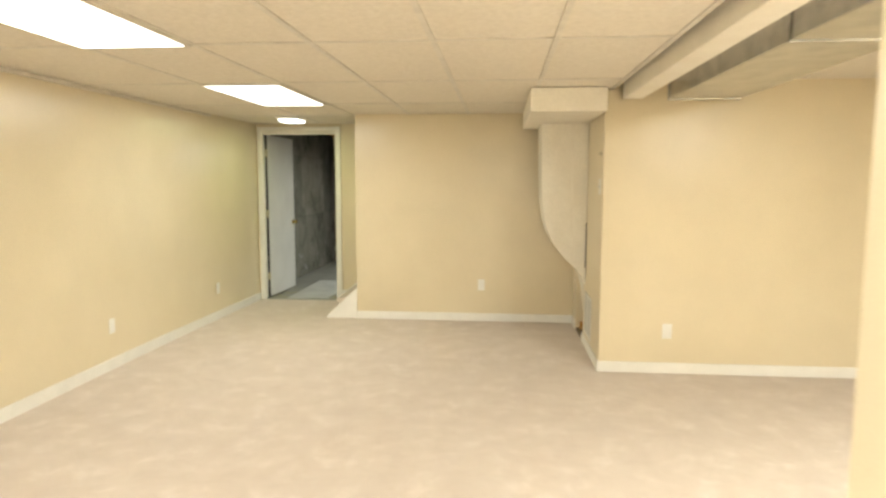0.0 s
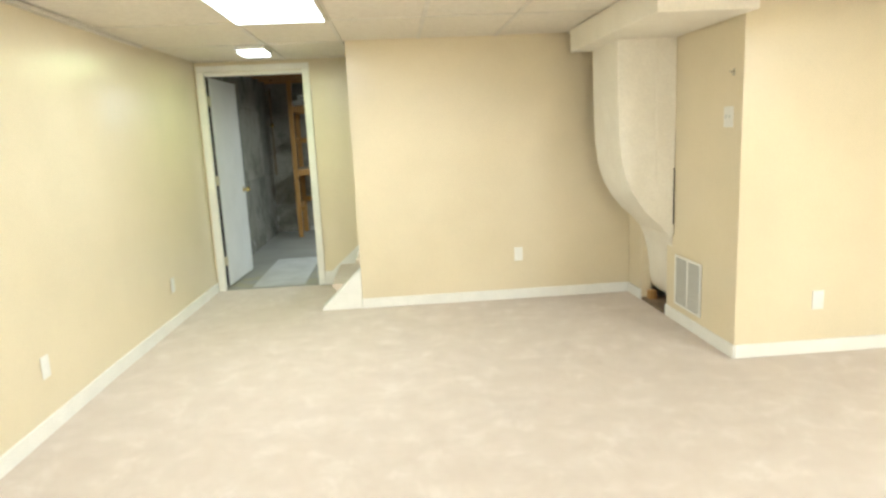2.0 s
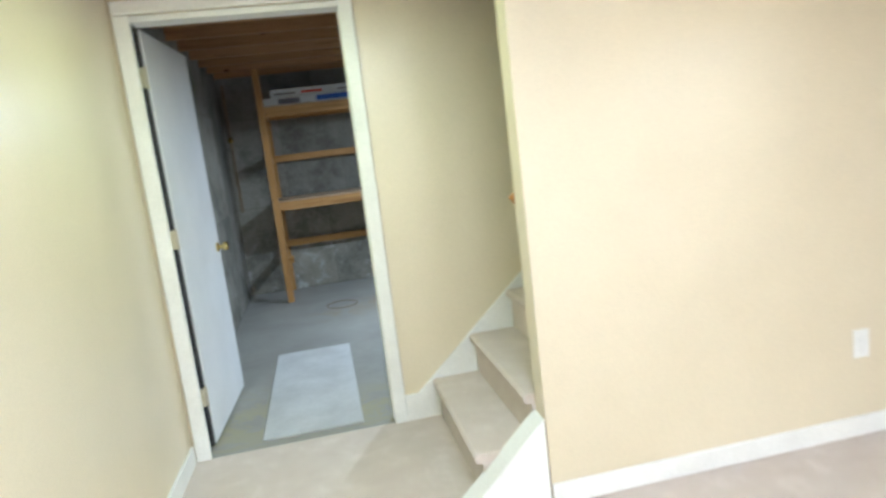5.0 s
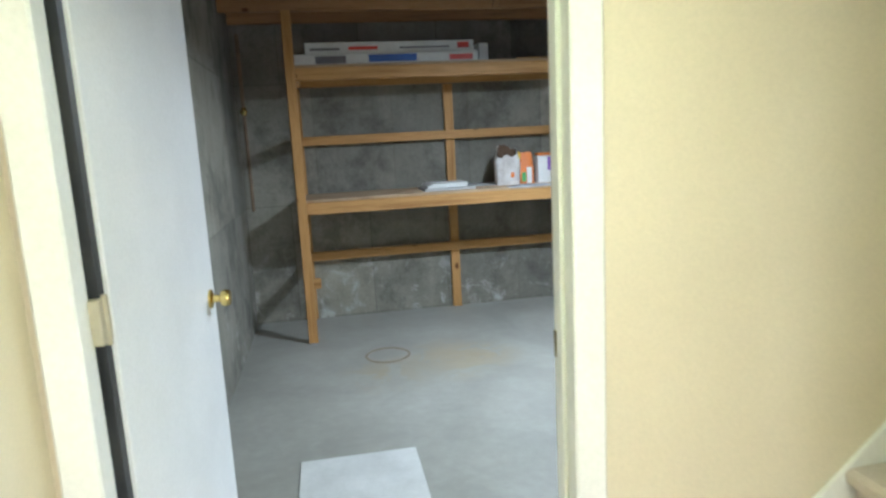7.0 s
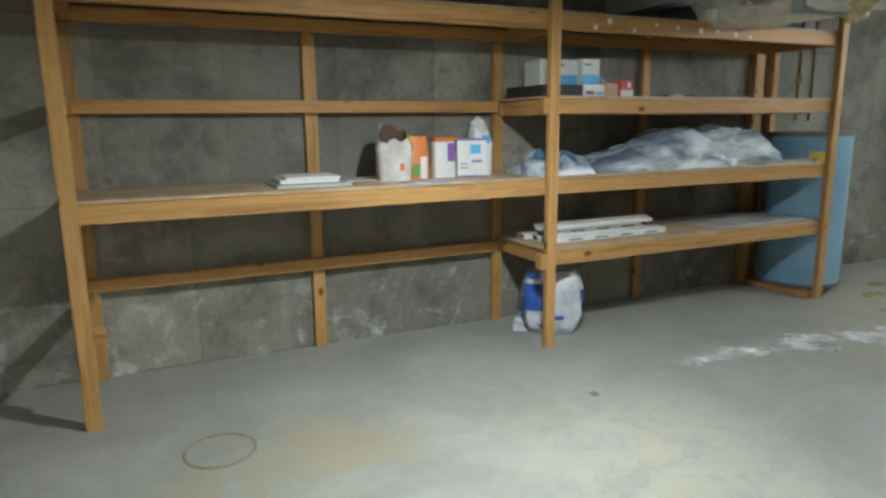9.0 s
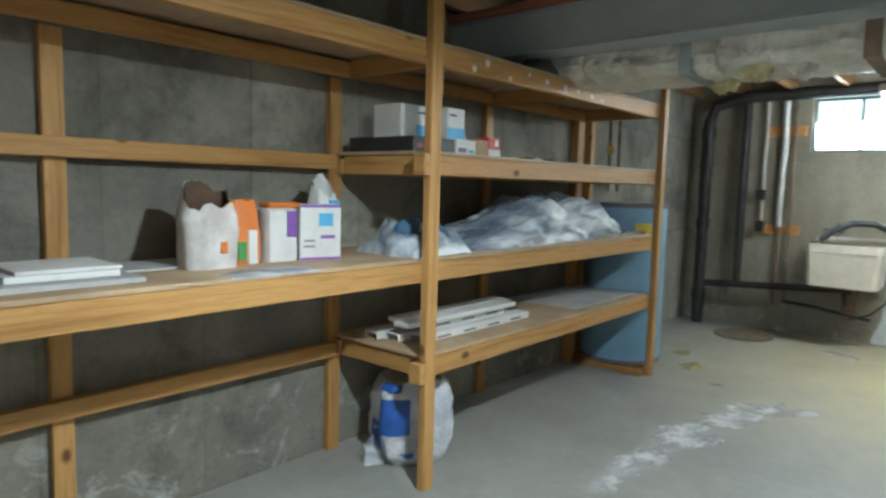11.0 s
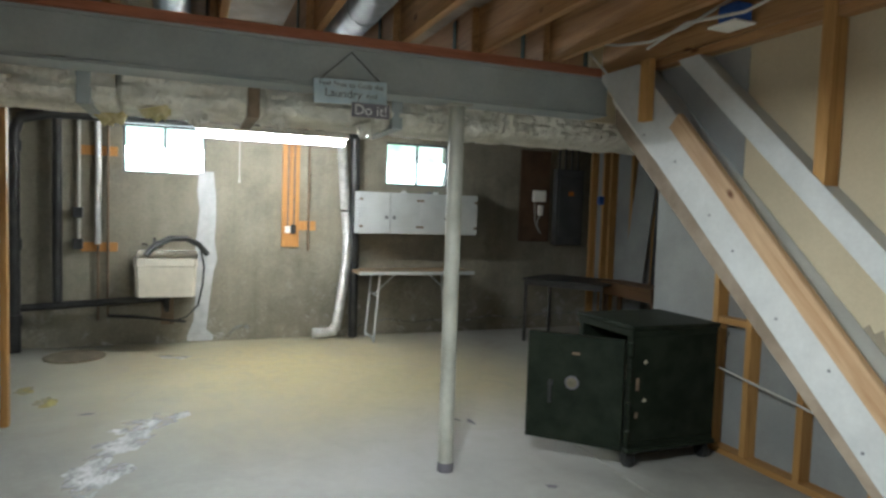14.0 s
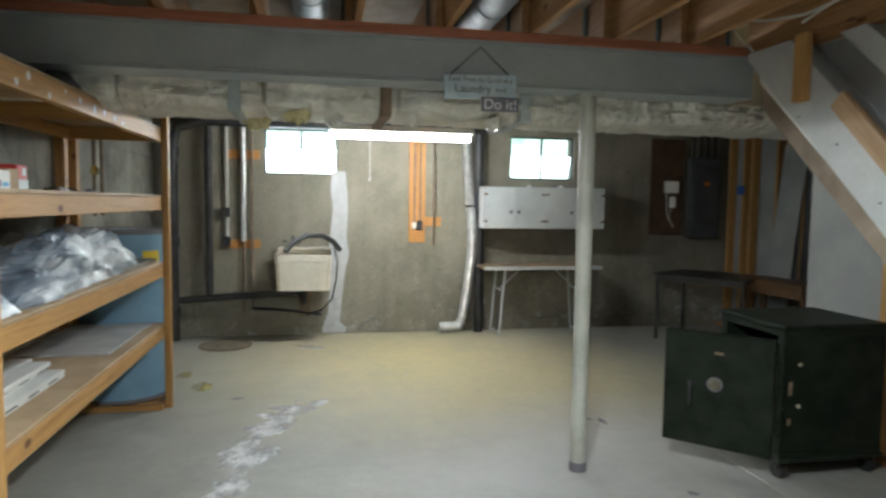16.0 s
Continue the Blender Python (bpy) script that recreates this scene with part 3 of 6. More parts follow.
# return air grille with its slats
g = thing("air_grille", 1.606, 5.40, 0.31, "cream metal return air grille on the chase wall", "air vent")
fr = bmesh.new()
block(fr, -0.008, 0.0, -0.195, 0.195, 0.165, 0.18)
block(fr, -0.008, 0.0, -0.195, 0.195, -0.18, -0.165)
block(fr, -0.008, 0.0, -0.195, -0.178, -0.165, 0.165)
block(fr, -0.008, 0.0, 0.178, 0.195, -0.165, 0.165)
block(fr, -0.008, 0.0, -0.008, 0.008, -0.165, 0.165)
part("frame", fr, M_WHITE, g)
part("backing", boxed(-0.002, 0.001, -0.18, 0.18, -0.167, 0.167), M_INK, g)
slat = None
for k in range(26):
    for y0, y1 in ((-0.177, -0.009), (0.009, 0.177)):
        z = -0.158 + k * 0.0127
        if slat is None:
            slat = part("slat", prism([(-0.007, 0.0), (-0.001, 0.0075), (-0.001, 0.0095), (-0.007, 0.002)], 1, 0, 0.168), M_VENT, g)
            slat.location = (0, y0, z)
        else:
            s2 = new("slat", slat.data)
            s2.parent = g
            s2.location = (0, y0, z)


def outlet(x, y, z, turn, label, double=True):
    o = thing("wall_outlet", x, y, z, label, "outlet", "wall outlets", turn)
    part("cover_plate", boxed(-0.036, 0.036, -0.006, 0.0, -0.058, 0.058, 0.002), M_WHITE, o)
    for dz in (-0.022, 0.022):
        part("socket", lathe([(0.0, 0.0), (0.015, 0.0), (0.014, 0.003), (0.0, 0.003)], 12), M_WHITE, o).matrix_local = pose(0, -0.005, dz, 90, 0, 0)
    return o


outlet(-2.182, 4.50, 0.34, 90, "white duplex outlet on the beige wall")
outlet(-2.150, 6.32, 0.335, 90, "white duplex outlet on the beige wall")
outlet(0.645, 6.496, 0.385, 0, "white duplex outlet on the beige stair wall")
outlet(2.12, 4.786, 0.33, 0, "white duplex outlet on the bright beige wall")
sw = thing("light_switch", 1.61, 4.93, 1.43, "white double light switch plate on the chase wall", "light switch", "", -90)
part("cover_plate", boxed(-0.052, 0.052, -0.006, 0.0, -0.06, 0.06, 0.002), M_WHITE, sw)
for dx in (-0.022, 0.022):
    part("toggle", boxed(dx - 0.005, dx + 0.005, -0.014, -0.006, -0.008, 0.012, 0.001), M_PAPER, sw)
hk = thing("wall_hook", 1.61, 4.89, 1.68, "small chrome hook on the chase wall", "hook", "", -90)
part("hook_base", boxed(-0.012, 0.012, -0.004, 0, -0.02, 0.02, 0.001), M_CHROME, hk)
part("hook_arm", tube([(0, -0.004, 0.005), (0, -0.02, 0.0), (0, -0.028, 0.01)], 0.004, 6), M_CHROME, hk)

# ---- door, jamb and casing ----
door_frame = thing("door_frame", -1.595, 7.48, 0, "white painted door casing and jamb", "door frame")
cas = lambda x0, x1, z0, z1: boxed(x0, x1, -0.018, 0.002, z0, z1, 0.005)
part("casing_side", cas(-0.524, -0.455, 0, 2.06), M_WHITE, door_frame)
part("casing_side", cas(0.438, 0.505, 0, 2.06), M_WHITE, door_frame)
part("casing_head", cas(-0.524, 0.505, 2.061, 2.118), M_WHITE, door_frame)
part("jamb", boxed(-0.489, -0.478, 0.003, 0.110, 0, 2.045, 0.002), M_WHITE, door_frame)
part("jamb", boxed(0.446, 0.449, 0.003, 0.122, 0, 2.045, 0.002), M_WHITE, door_frame)
part("jamb_head", boxed(-0.461, 0.446, 0.003, 0.122, 2.03, 2.058, 0.002), M_WHITE, door_frame)
part("door_stop", boxed(0.436, 0.446, 0.05, 0.082, 0, 2.03, 0.002), M_WHITE, door_frame)
part("strike_plate", boxed(0.4445, 0.446, 0.09, 0.12, 0.89, 0.95), M_BRASS, door_frame)
door = thing("storage_door", -2.078, 7.615, 0.012, "white flush door standing open into the storage room", "door", "", -3.4)
# black filler stands in for the shade in the gap at the hinges
part("weather_strip", boxed(-0.003, 0.021, -0.012, 0.014, 0.0, 2.02), M_BLACK, door, "black strip for the shade in the hinge gap")
part("door_leaf", boxed(-0.008, 0.028, 0.02, 0.838, 0.0, 2.02, 0.002), M_DOOR, door)
for z in (0.26, 1.05, 1.80):
    h = part("hinge", boxed(-0.002, 0.026, -0.032, 0.018, z - 0.045, z + 0.045, 0.002), M_HINGE, door, "tarnished brass hinge")
    part("hinge_pin", shift(lathe([(0, -0.05), (0.006, -0.05), (0.006, 0.05), (0, 0.05)], 10), 0.026, -0.004, z), M_HINGE, h)
for sx in (1, -1):
    kn = lathe([(0.0, 0.0), (0.030, 0.0), (0.030, 0.006), (0.012, 0.012), (0.011, 0.03), (0.024, 0.036), (0.028, 0.048), (0.024, 0.062), (0.0, 0.064)], 18)
    ob = part("door_knob", kn, M_BRASS, door, "polished brass knob", True)
    ob.matrix_local = pose(0.028 if sx > 0 else -0.008, 0.775, 0.90, 0, 90 * sx, 0)
part("latch_plate", boxed(0.0, 0.020, 0.838, 0.840, 0.87, 0.93), M_BRASS, door)

# ---- stair ----
stair = thing("staircase", X0, 7.04, 0.0, "beige carpeted staircase with white skirt boards", "staircase")
TREADS = 11
for k in range(TREADS):
    x0 = k * RUN
    z = (k + 1) * RISE
    pr = [(x0 - 0.0, z - RISE - (0.0 if k == 0 else 0.03)), (x0 + 0.006, z - 0.04), (x0 - 0.022, z - 0.035), (x0 - 0.026, z - 0.012), (x0 - 0.012, z), (x0 + RUN + 0.03, z), (x0 + RUN + 0.03, z - 0.05), (x0 + 0.03, z - RISE - (0.0 if k == 0 else 0.03))]
    part("step", prism(pr, 1, -0.436, 0.428), M_CARPET, stair, "", False)
part("stair_underside", prism([(0.05, 0.0), (0.25, 0.0), (TREADS * RUN, (TREADS * RUN - 0.25) * S), (TREADS * RUN, (TREADS * RUN - 0.1) * S)], 1, -0.43, 0.42), M_SUBFLOOR, stair)
# skirt boards
structure("skirt_north", prism([(-1.105, 0.0), (-0.86, 0.0), (1.43, 2.29 * S - 0.05), (1.43, 2.29 * S + 0.20), (-1.02, 0.135), (-1.105, 0.135)], 1, 7.470, 7.482), M_WHITE, "white painted skirt board along the stair", "trim")
structure("skirt_south", prism([(-1.02, 0.0), (-0.60, 0.0), (1.43, 2.03 * S - 0.05), (1.43, 2.03 * S + 0.33), (-0.67, 0.345), (-1.02, 0.02)], 1, 6.603, 6.616), M_WHITE, "white painted skirt board at the stair foot", "trim")
structure("skirt_south_nose", prism([(-1.02, 0.0), (-0.688, 0.0), (-0.688, 0.335), (-1.02, 0.02)], 1, 6.50, 6.602), M_WHITE, "white painted triangular foot of the stair wall", "trim")
hr = thing("handrail", -0.6, 6.66, 1.10, "varnished wood handrail on the inner stair wall", "handrail")
part("rail", tube([(-0.075, 0, 0.02), (0.3, 0, 0.30), (1.2, 0, 1.14)], 0.022, 10), M_ORANGE, hr, "", True)
part("bracket", bar((0.1, -0.055, 0.06), (0.1, 0, 0.11), 0.012, 0.012), M_BRASS, hr)

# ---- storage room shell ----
structure("slab_floor", boxed(-2.6, 5.8, 7.486, 11.8, -0.2, -0.006), M_SLAB, "worn grey concrete slab with ochre, pale grey and brown patches", "floor")
structure("slab_floor_east", boxed(2.03, 5.8, 4.9, 7.486, -0.2, -0.006), M_SLAB, "worn grey concrete slab", "floor")
structure("slab_floor_stair", boxed(-0.6, 2.03, 6.602, 7.486, -0.19, 0.002), M_SLAB, "grey concrete slab under the stair", "floor")
structure("wall_storage_west", boxed(-2.5, -2.23, 7.61, 11.7, -0.1, 2.52), M_CONC, "grey poured concrete foundation wall", "wall")
structure("wall_storage_north", boxed(-2.23, 5.6, 11.43, 11.7, -0.1, 2.52), M_CONC, "grey poured concrete foundation wall", "wall")
far = bmesh.new()
WX = 5.35
for y0, y1, z0, z1 in ((4.5, 11.43, -0.1, 1.70), (4.5, 11.43, 2.19, 2.52), (4.5, 6.90, 1.70, 2.19), (7.66, 9.58, 1.70, 2.19), (10.34, 11.43, 1.70, 2.19)):
    block(far, WX, WX + 0.22, y0, y1, z0, z1)
structure("wall_storage_east", far, M_TANCONC, "stained grey poured concrete wall with two small windows", "wall")
structure("wall_storage_south_door", boxed(-2.23, -2.092, 7.602, 7.614, 0, 2.5), M_DRYBACK, "bare drywall beside the door", "wall")
structure("wall_south_back", boxed(2.03, 5.35, 4.905, 4.917, 0, 2.5), M_GREYBOARD, "bare grey drywall back of the finished room", "wall")
structure("wall_stair_back", boxed(-0.6, 2.03, 6.602, 6.612, 0, 2.5), M_GREYBOARD, "bare grey drywall back under the stair", "wall")
structure("wall_chase_storage_side", boxed(2.031, 2.044, 4.92, 6.60, 0, 2.5), M_GREYBOARD, "bare grey drywall side of the chase", "wall")
structure("subfloor", boxed(-2.5, 5.8, 4.8, 11.7, 2.50, 2.53), M_SUBFLOOR, "dark brown underside of the floor above", "ceiling")
for k in range(16):
    y = 4.86 + 0.43 * k
    if y > 11.4:
        break
    if y > 7.6:
        structure("floor_joist", boxed(-2.22, 1.60, y - 0.019, y + 0.019, 2.26, 2.497, 0.002), M_JOIST[0], "brown floor joist overhead", "joist")
    structure("floor_joist", boxed(1.72 if y < 7.5 else 1.46, 5.34, y + 0.021, y + 0.059, 2.26, 2.497, 0.002), M_JOIST[0], "brown floor joist overhead", "joist")
br = bmesh.new()
for k in range(1, 14):
    y = 4.86 + 0.43 * k
    if y > 7.6:
        bar((-0.4, y + 0.02, 2.27), (-0.4, y + 0.41, 2.48), 0.04, 0.02, br)
        bar((-0.35, y + 0.41, 2.27), (-0.35, y + 0.02, 2.48), 0.04, 0.02, br)
        bar((3.4, y + 0.06, 2.27), (3.4, y + 0.45, 2.48), 0.04, 0.02, br)
structure("joist_bridging", br, M_JOIST[0], "crossed brown bridging between the joists", "ceiling")
structure("sill_plate", boxed(1.42, 1.66, 7.51, 11.42, 2.215, 2.258, 0.003), M_JOIST[1], "reddish wood plate on the steel beam", "beam")
beam = bmesh.new()
block(beam, 1.535, 1.547, 7.51, 11.43, 2.012, 2.203)
block(beam, 1.44, 1.64, 7.51, 11.43, 2.20, 2.213)
block(beam, 1.44, 1.64, 7.51, 11.43, 2.0, 2.013)
structure("steel_beam", beam, M_STEEL, "grey painted steel beam", "beam")
structure("beam_facing", boxed(1.448, 1.462, 7.51, 11.425, 2.016, 2.198), M_STEEL, "grey painted beam facing", "beam")
pole = thing("support_pole", 1.545, 8.393, -0.006, "worn grey steel support pole under the beam", "pole")
part("post", lathe([(0.0, 0.0), (0.042, 0.0), (0.042, 1.995), (0.0, 1.995)], 24), M_POLE, pole, "", True)
part("base_band", lathe([(0.0, 0.0), (0.046, 0.0), (0.046, 0.035), (0.042, 0.05), (0, 0.05)], 24), M_INK, pole, "dark worn foot", True)
part("cap_plate", boxed(-0.07, 0.07, -0.06, 0.06, 1.994, 2.004), M_POLE, pole)

# insulated duct behind the beam
du = thing("insulated_duct", 1.98, 8.9, 1.875, "foil wrapped insulated air duct under the joists", "air duct")
for k in range(7):
    bm = bmesh.new()
    y0 = -2.25 + k * 0.68
    rings = []
    for j in range(31):
        yy = y0 + 0.675 * j / 30
        ring = []
        for q in range(44):
            a = math.tau * q / 44
            cx, cz = math.cos(a), math.sin(a)
            f = (abs(cx) ** 4 + abs(cz) ** 4) ** -0.25
            lump = 1 + 0.10 * noise.noise((cx * 2.2, yy * 5.0, cz * 2.2)) + 0.10 * abs(noise.noise((cx * 5, yy * 11.0, cz * 5))) + (0.11 if yy < -0.3 else 0.05) * noise.noise((cx * 9, yy * 26.0, cz * 9)) - (0.09 if j in (0, 30) else 0.0)
            ring.append(bm.verts.new((0.27 * cx * f * lump, yy, 0.105 + 0.105 * cz * f * lump)))
        rings.append(ring)
    for a, b_ in zip(rings, rings[1:]):
        for q in range(44):
            bm.faces.new((a[q], a[(q + 1) % 44], b_[(q + 1) % 44], b_[q]))
    bm.faces.new(rings[0])
    bm.faces.new(rings[-1])
    part("wrap", bm, M_FOIL, du, "", True)
for k in range(3):
    part("duct_tape", boxed(-0.285, 0.285, -0.25 + 0.75 * k, -0.19 + 0.75 * k, -0.012, 0.212, 0.004), (M_STEEL, M_RUST, M_STEEL)[k], du, "dark tape band")

# ---- framing seen from the storage side ----
frame_n = thing("stair_framing", 0.0, 7.55, 0, "raw pine studs and plate beside the stair", "stud framing")
part("top_plate", boxed(-2.2, 1.42, -0.042, 0.012, 2.178, 2.215, 0.002), M_JOIST[0], frame_n)
part("rim_board", boxed(-2.2, 1.42, -0.04, 0.02, 2.217, 2.49, 0.002), M_JOIST[0], frame_n)
for x in (0.05, -0.36, -0.78):
    z0 = max(0.0, 1.438 + 0.93 * x + 0.03)
    part("stud", prism([(-0.038, z0), (0.032, z0), (0.032, 2.34), (0.021, 2.34), (0.021, 2.173), (-0.038, 2.173)], 0, x - 0.05, x), M_PINE[2], frame_n)
stringer = thing("stair_stringer", 0.2, 7.60, 0.0, "white painted stair stringer with a raw pine strip", "stringer")
lo = lambda x: 0.977 * (x + 0.88)
part("stringer_board", prism([(-1.12, 0.0), (-1.08, 0.0), (1.14, lo(1.34)), (1.14, 2.2), (0.84, 2.2), (-1.12, 0.298)], 1, -0.088, 0.025), M_STAIRWHITE, stringer)
M_STRIP = wood("pale_pine_strip", 0, (0.42, 0.26, 0.14), (0.57, 0.40, 0.24))
strip = part("nailed_strip", boxed(0.0, 2.555, 0.026, 0.058, 0.0, 0.084, 0.002), M_STRIP, stringer, "raw pine strip")
strip.matrix_local = pose(-1.25, 0.0, 0.034, 0, -45.3, 0)
for k in range(9):
    nail = part("nail_head", boxed(-0.005, 0.005, 0.0, 0.002, -0.005, 0.005), M_INK, stringer)
    nail.location = (-0.9 + 0.2 * k + 0.03 * (k % 3), 0.025, lo(-0.7 + 0.2 * k) + 0.10 + 0.05 * (k % 2))
part("cleat", boxed(0.695, 0.765, 0.027, 0.065, 1.90, 2.20, 0.002), M_PINE[2], stringer, "short raw pine cleat")
dia = thing("diagonal_board", 0.2, 7.57, 0.0, "white painted diagonal board under the studs", "board")
up = lambda x: 1.438 + 0.93 * x
part("board_face", prism([(-1.25, up(-1.05)), (0.585, up(0.785)), (0.585, 2.174), (0.455, 2.174), (-1.25, up(-1.05) + 0.132)], 1, -0.06, 0.018), M_STAIRWHITE, dia)
part("worn_spot", prism([(-0.515, up(-0.315) + 0.055), (-0.475, up(-0.275) + 0.04), (-0.475, up(-0.275) + 0.07), (-0.51, up(-0.31) + 0.085)], 1, 0.018, 0.020), M_INK, dia)
structure("drywall_joint_board", prism([(0.44, 1.29), (1.33, 2.165), (1.33, 2.17), (0.44, 2.17)], 1, 7.507, 7.511), M_GREYBOARD, "grey drywall board beside the tan board", "wall")
M_BROWN_PATCH = surface("brown_drywall_patch", (0.24, 0.205, 0.15), (0.31, 0.265, 0.195), 0.7, 6, 60, 0.1, 0.001)
structure("drywall_paint_smear", prism([(-0.06, 0.98), (-0.10, 1.04), (-0.15, 1.08), (-0.17, 1.05), (-0.20, 1.07), (-0.225, 0.99), (-0.26, 0.91), (-0.30, 0.92), (-0.34, 0.89), (-0.37, 0.84), (-0.43, 0.83), (-0.50, 0.75), (-0.56, 0.55), (-0.56, 0.35), (-0.2, 0.70)], 1, 7.507, 7.510), M_BROWN_PATCH, "brown jagged patch on the tan drywall", "wall patch")
back = thing("back_framing", 0.9, 6.65, 0.0, "raw pine studs under the stair", "stud framing")
part("sole_plate", boxed(-1.5, 1.45, -0.036, 0.05, 0.004, 0.042, 0.002), M_PINE[0], back)
for x in (-0.57, -0.16, 0.20, 0.46):
    part("stud", boxed(x - 0.02, x + 0.02, -0.036, 0.05, 0.043, min(2.45, max(0.4, lo(x + 0.9) - 0.02)), 0.002), M_PINE[2], back)
part("blocking", boxed(0.22, 0.44, -0.03, 0.04, 0.80, 0.84, 0.002), M_PINE[0], back)
cb = thing("cable", 0.8, 6.70, 0.40, "white cable stapled across the studs", "cable")
part("sheath", tube([(-0.9, 0.0, 0.16), (-0.5, 0.005, 0.04), (-0.3, 0.005, 0.02), (-0.05, 0.005, 0.06), (0.2, 0.005, 0.09), (0.5, 0, 0.13)], 0.007, 6), M_CABLE, cb, "", True)

# far framing on the back of the finished room's wall
farf = thing("far_framing", 4.5, 4.96, 0.0, "raw pine studs along the far storage wall", "stud framing")
part("sole_plate", boxed(-2.0, 0.84, -0.04, 0.05, -0.005, 0.035, 0.002), M_PINE[0], farf)
for x in (0.70, 0.44, 0.30, -0.1, -0.5, -0.9, -1.3, -1.7):
    part("stud", boxed(x - 0.02, x + 0.02, -0.04, 0.05, 0.036, 2.25, 0.002), M_PINE[2], farf)
lean = thing("leaning_board", 4.31, 5.05, 0.018, "grey drywall sheet leaning on the far studs", "board")
part("sheet", prism([(0.02, -0.005), (0.034, -0.005), (-0.02, 2.05), (-0.034, 2.05)], 0, -0.17, 0.17), M_GREYBOARD, lean)
lean.matrix_world = pose(4.31, 5.05, 0.018, 0, -6, 0)
lean2 = thing("drywall_sheet", 3.42, 5.08, 0.0, "large pale grey drywall sheet standing by the studs", "board")
part("sheet", prism([(0.04, -0.005), (0.054, -0.005), (-0.01, 1.9), (-0.024, 1.9)], 0, -0.44, 0.33), M_GREYBOARD, lean2)
blk = thing("leaning_plank", 3.85, 5.06, 0.0, "narrow black plank leaning beside the drywall sheet", "plank")
part("plank_face", prism([(0.03, -0.005), (0.05, -0.005), (-0.01, 2.0), (-0.03, 2.0)], 0, -0.05, 0.06), M_BLACK, blk)

# ---- windows of the far wall ----
for n, (y0, y1) in enumerate(((9.58, 10.34), (6.90, 7.66)), 1):
    w = thing("window_%d" % n, WX + 0.06, 0.5 * (y0 + y1), 1.70, "small sliding basement window in the concrete wall", "window")
    w["kind"] = "structure"
    hw = 0.5 * (y1 - y0)
    f = bmesh.new()
    block(f, -0.02, 0.02, -hw, hw, 0.0, 0.022)
    block(f, -0.02, 0.02, -hw, hw, 0.468, 0.49)
    block(f, -0.02, 0.02, -hw, -hw + 0.02, 0.022, 0.468)
    block(f, -0.02, 0.02, hw - 0.02, hw, 0.022, 0.468)
    part("window_frame", f, M_GREYPAINT, w)
    part("mullion", boxed(-0.025, 0.015, -0.010, 0.010, 0.022, 0.468), M_BLACK, w)
    for a, c in ((-hw + 0.02, -0.008), (0.008, hw - 0.02)):
        gl = part("pane", boxed(-0.003, 0.003, a, c, 0.022, 0.468), M_GLASS, w)
        gl.visible_shadow = False
    part("window_sill", boxed(-0.055, -0.02, -hw, hw, 0.0, 0.012), M_CONC, w)
structure("backdrop_roof", prism([(5.9, 1.4), (7.4, 1.4), (7.4, 1.43), (5.9, 2.655)], 0, 6.26, 6.28), glow("pale_blue_distant_roof", (0.50, 0.68, 0.74), 0.95), "pale blue roof slope outside the window", "backdrop")
structure("backdrop", boxed(6.3, 6.32, 4.0, 12.5, 0.5, 4.5), M_OUT, "bright overexposed garden outside the windows", "backdrop")

# ---- the shelving along the foundation wall ----
shelf = thing("wooden_shelving", 0.6, 11.1, -0.006, "raw pine shelving along the concrete wall, half full", "shelving")


def board(name, x0, x1, y0, y1, z0, z1, axis, m=None):
    return part(name, boxed(x0 - 0.6, x1 - 0.6, y0 - 11.1, y1 - 11.1, z0 + 0.006, z1 + 0.006, 0.003), m or M_PINE[axis], shelf)


for x in (-1.786, 0.60, 2.985):
    top = 2.25 if x < 0 else 2.28
    if x > 2:
        top = 2.07
    board("post", x - 0.032, x + 0.032, 10.765, 10.805, -0.006, top, 2)
for x in (-1.79, -0.610, 0.592, 1.80, 2.95):
    board("rear_post", x - 0.035, x + 0.035, 11.39, 11.428, -0.006, 1.80 if x < 2.8 else 2.0, 2)
for z, x0 in ((0.90, -1.82), (1.805, -1.82), (0.480, 0.57), (1.352, 0.57)):
    board("fascia", x0 + 0.02, 2.985, 10.806, 10.844, z, z + 0.085, 0)
    board("rear_rail", x0 + 0.02, 2.985, 11.35, 11.388, z, z + 0.07, 0)
    board("shelf_board", x0 + 0.02, 2.985, 10.81, 11.389, z + 0.086, z + 0.102, 0, M_SHELF)
    for x in ((x0 + 0.06, 0.66, 1.8, 2.93) if x0 < 0 else (0.62, 1.8, 2.93)):
        board("shelf_bearer", x - 0.019, x + 0.019, 10.845, 11.349, z, z + 0.082, 1)
for z in (1.365, 0.415):
    board("end_rail", -1.818, -1.780, 10.806, 11.389, z, z + 0.075, 1)
for z in (1.372, 0.478):
    board("rear_rail", -1.80, 0.57, 11.35, 11.388, z, z + 0.068, 0)
board("sole_board", 2.90, 2.99, 10.81, 11.40, -0.006, 0.035, 1)
board("cleat", -1.752, -1.70, 10.77, 10.80, 0.385, 0.455, 0)
board("cleat", 0.53, 0.566, 10.765, 10.83, 0.47, 0.56, 1)
board("cleat", 0.53, 0.566, 10.765, 10.83, 1.35, 1.44, 1)
for k in range(9):
    xx = 0.85 + 0.16 * k + random.uniform(-0.05, 0.05)
    part("paint_drip", shift(lathe([(0, 0), (random.uniform(0.01, 0.02), 0.001), (0.006, 0.003), (0, 0.003)], 8), 0, 0, 0), M_PAPER, shelf, "white paint drip").matrix_local = pose(xx - 0.6, 10.806 - 11.1, 1.845 + random.uniform(-0.02, 0.03), 90, 0, 0)


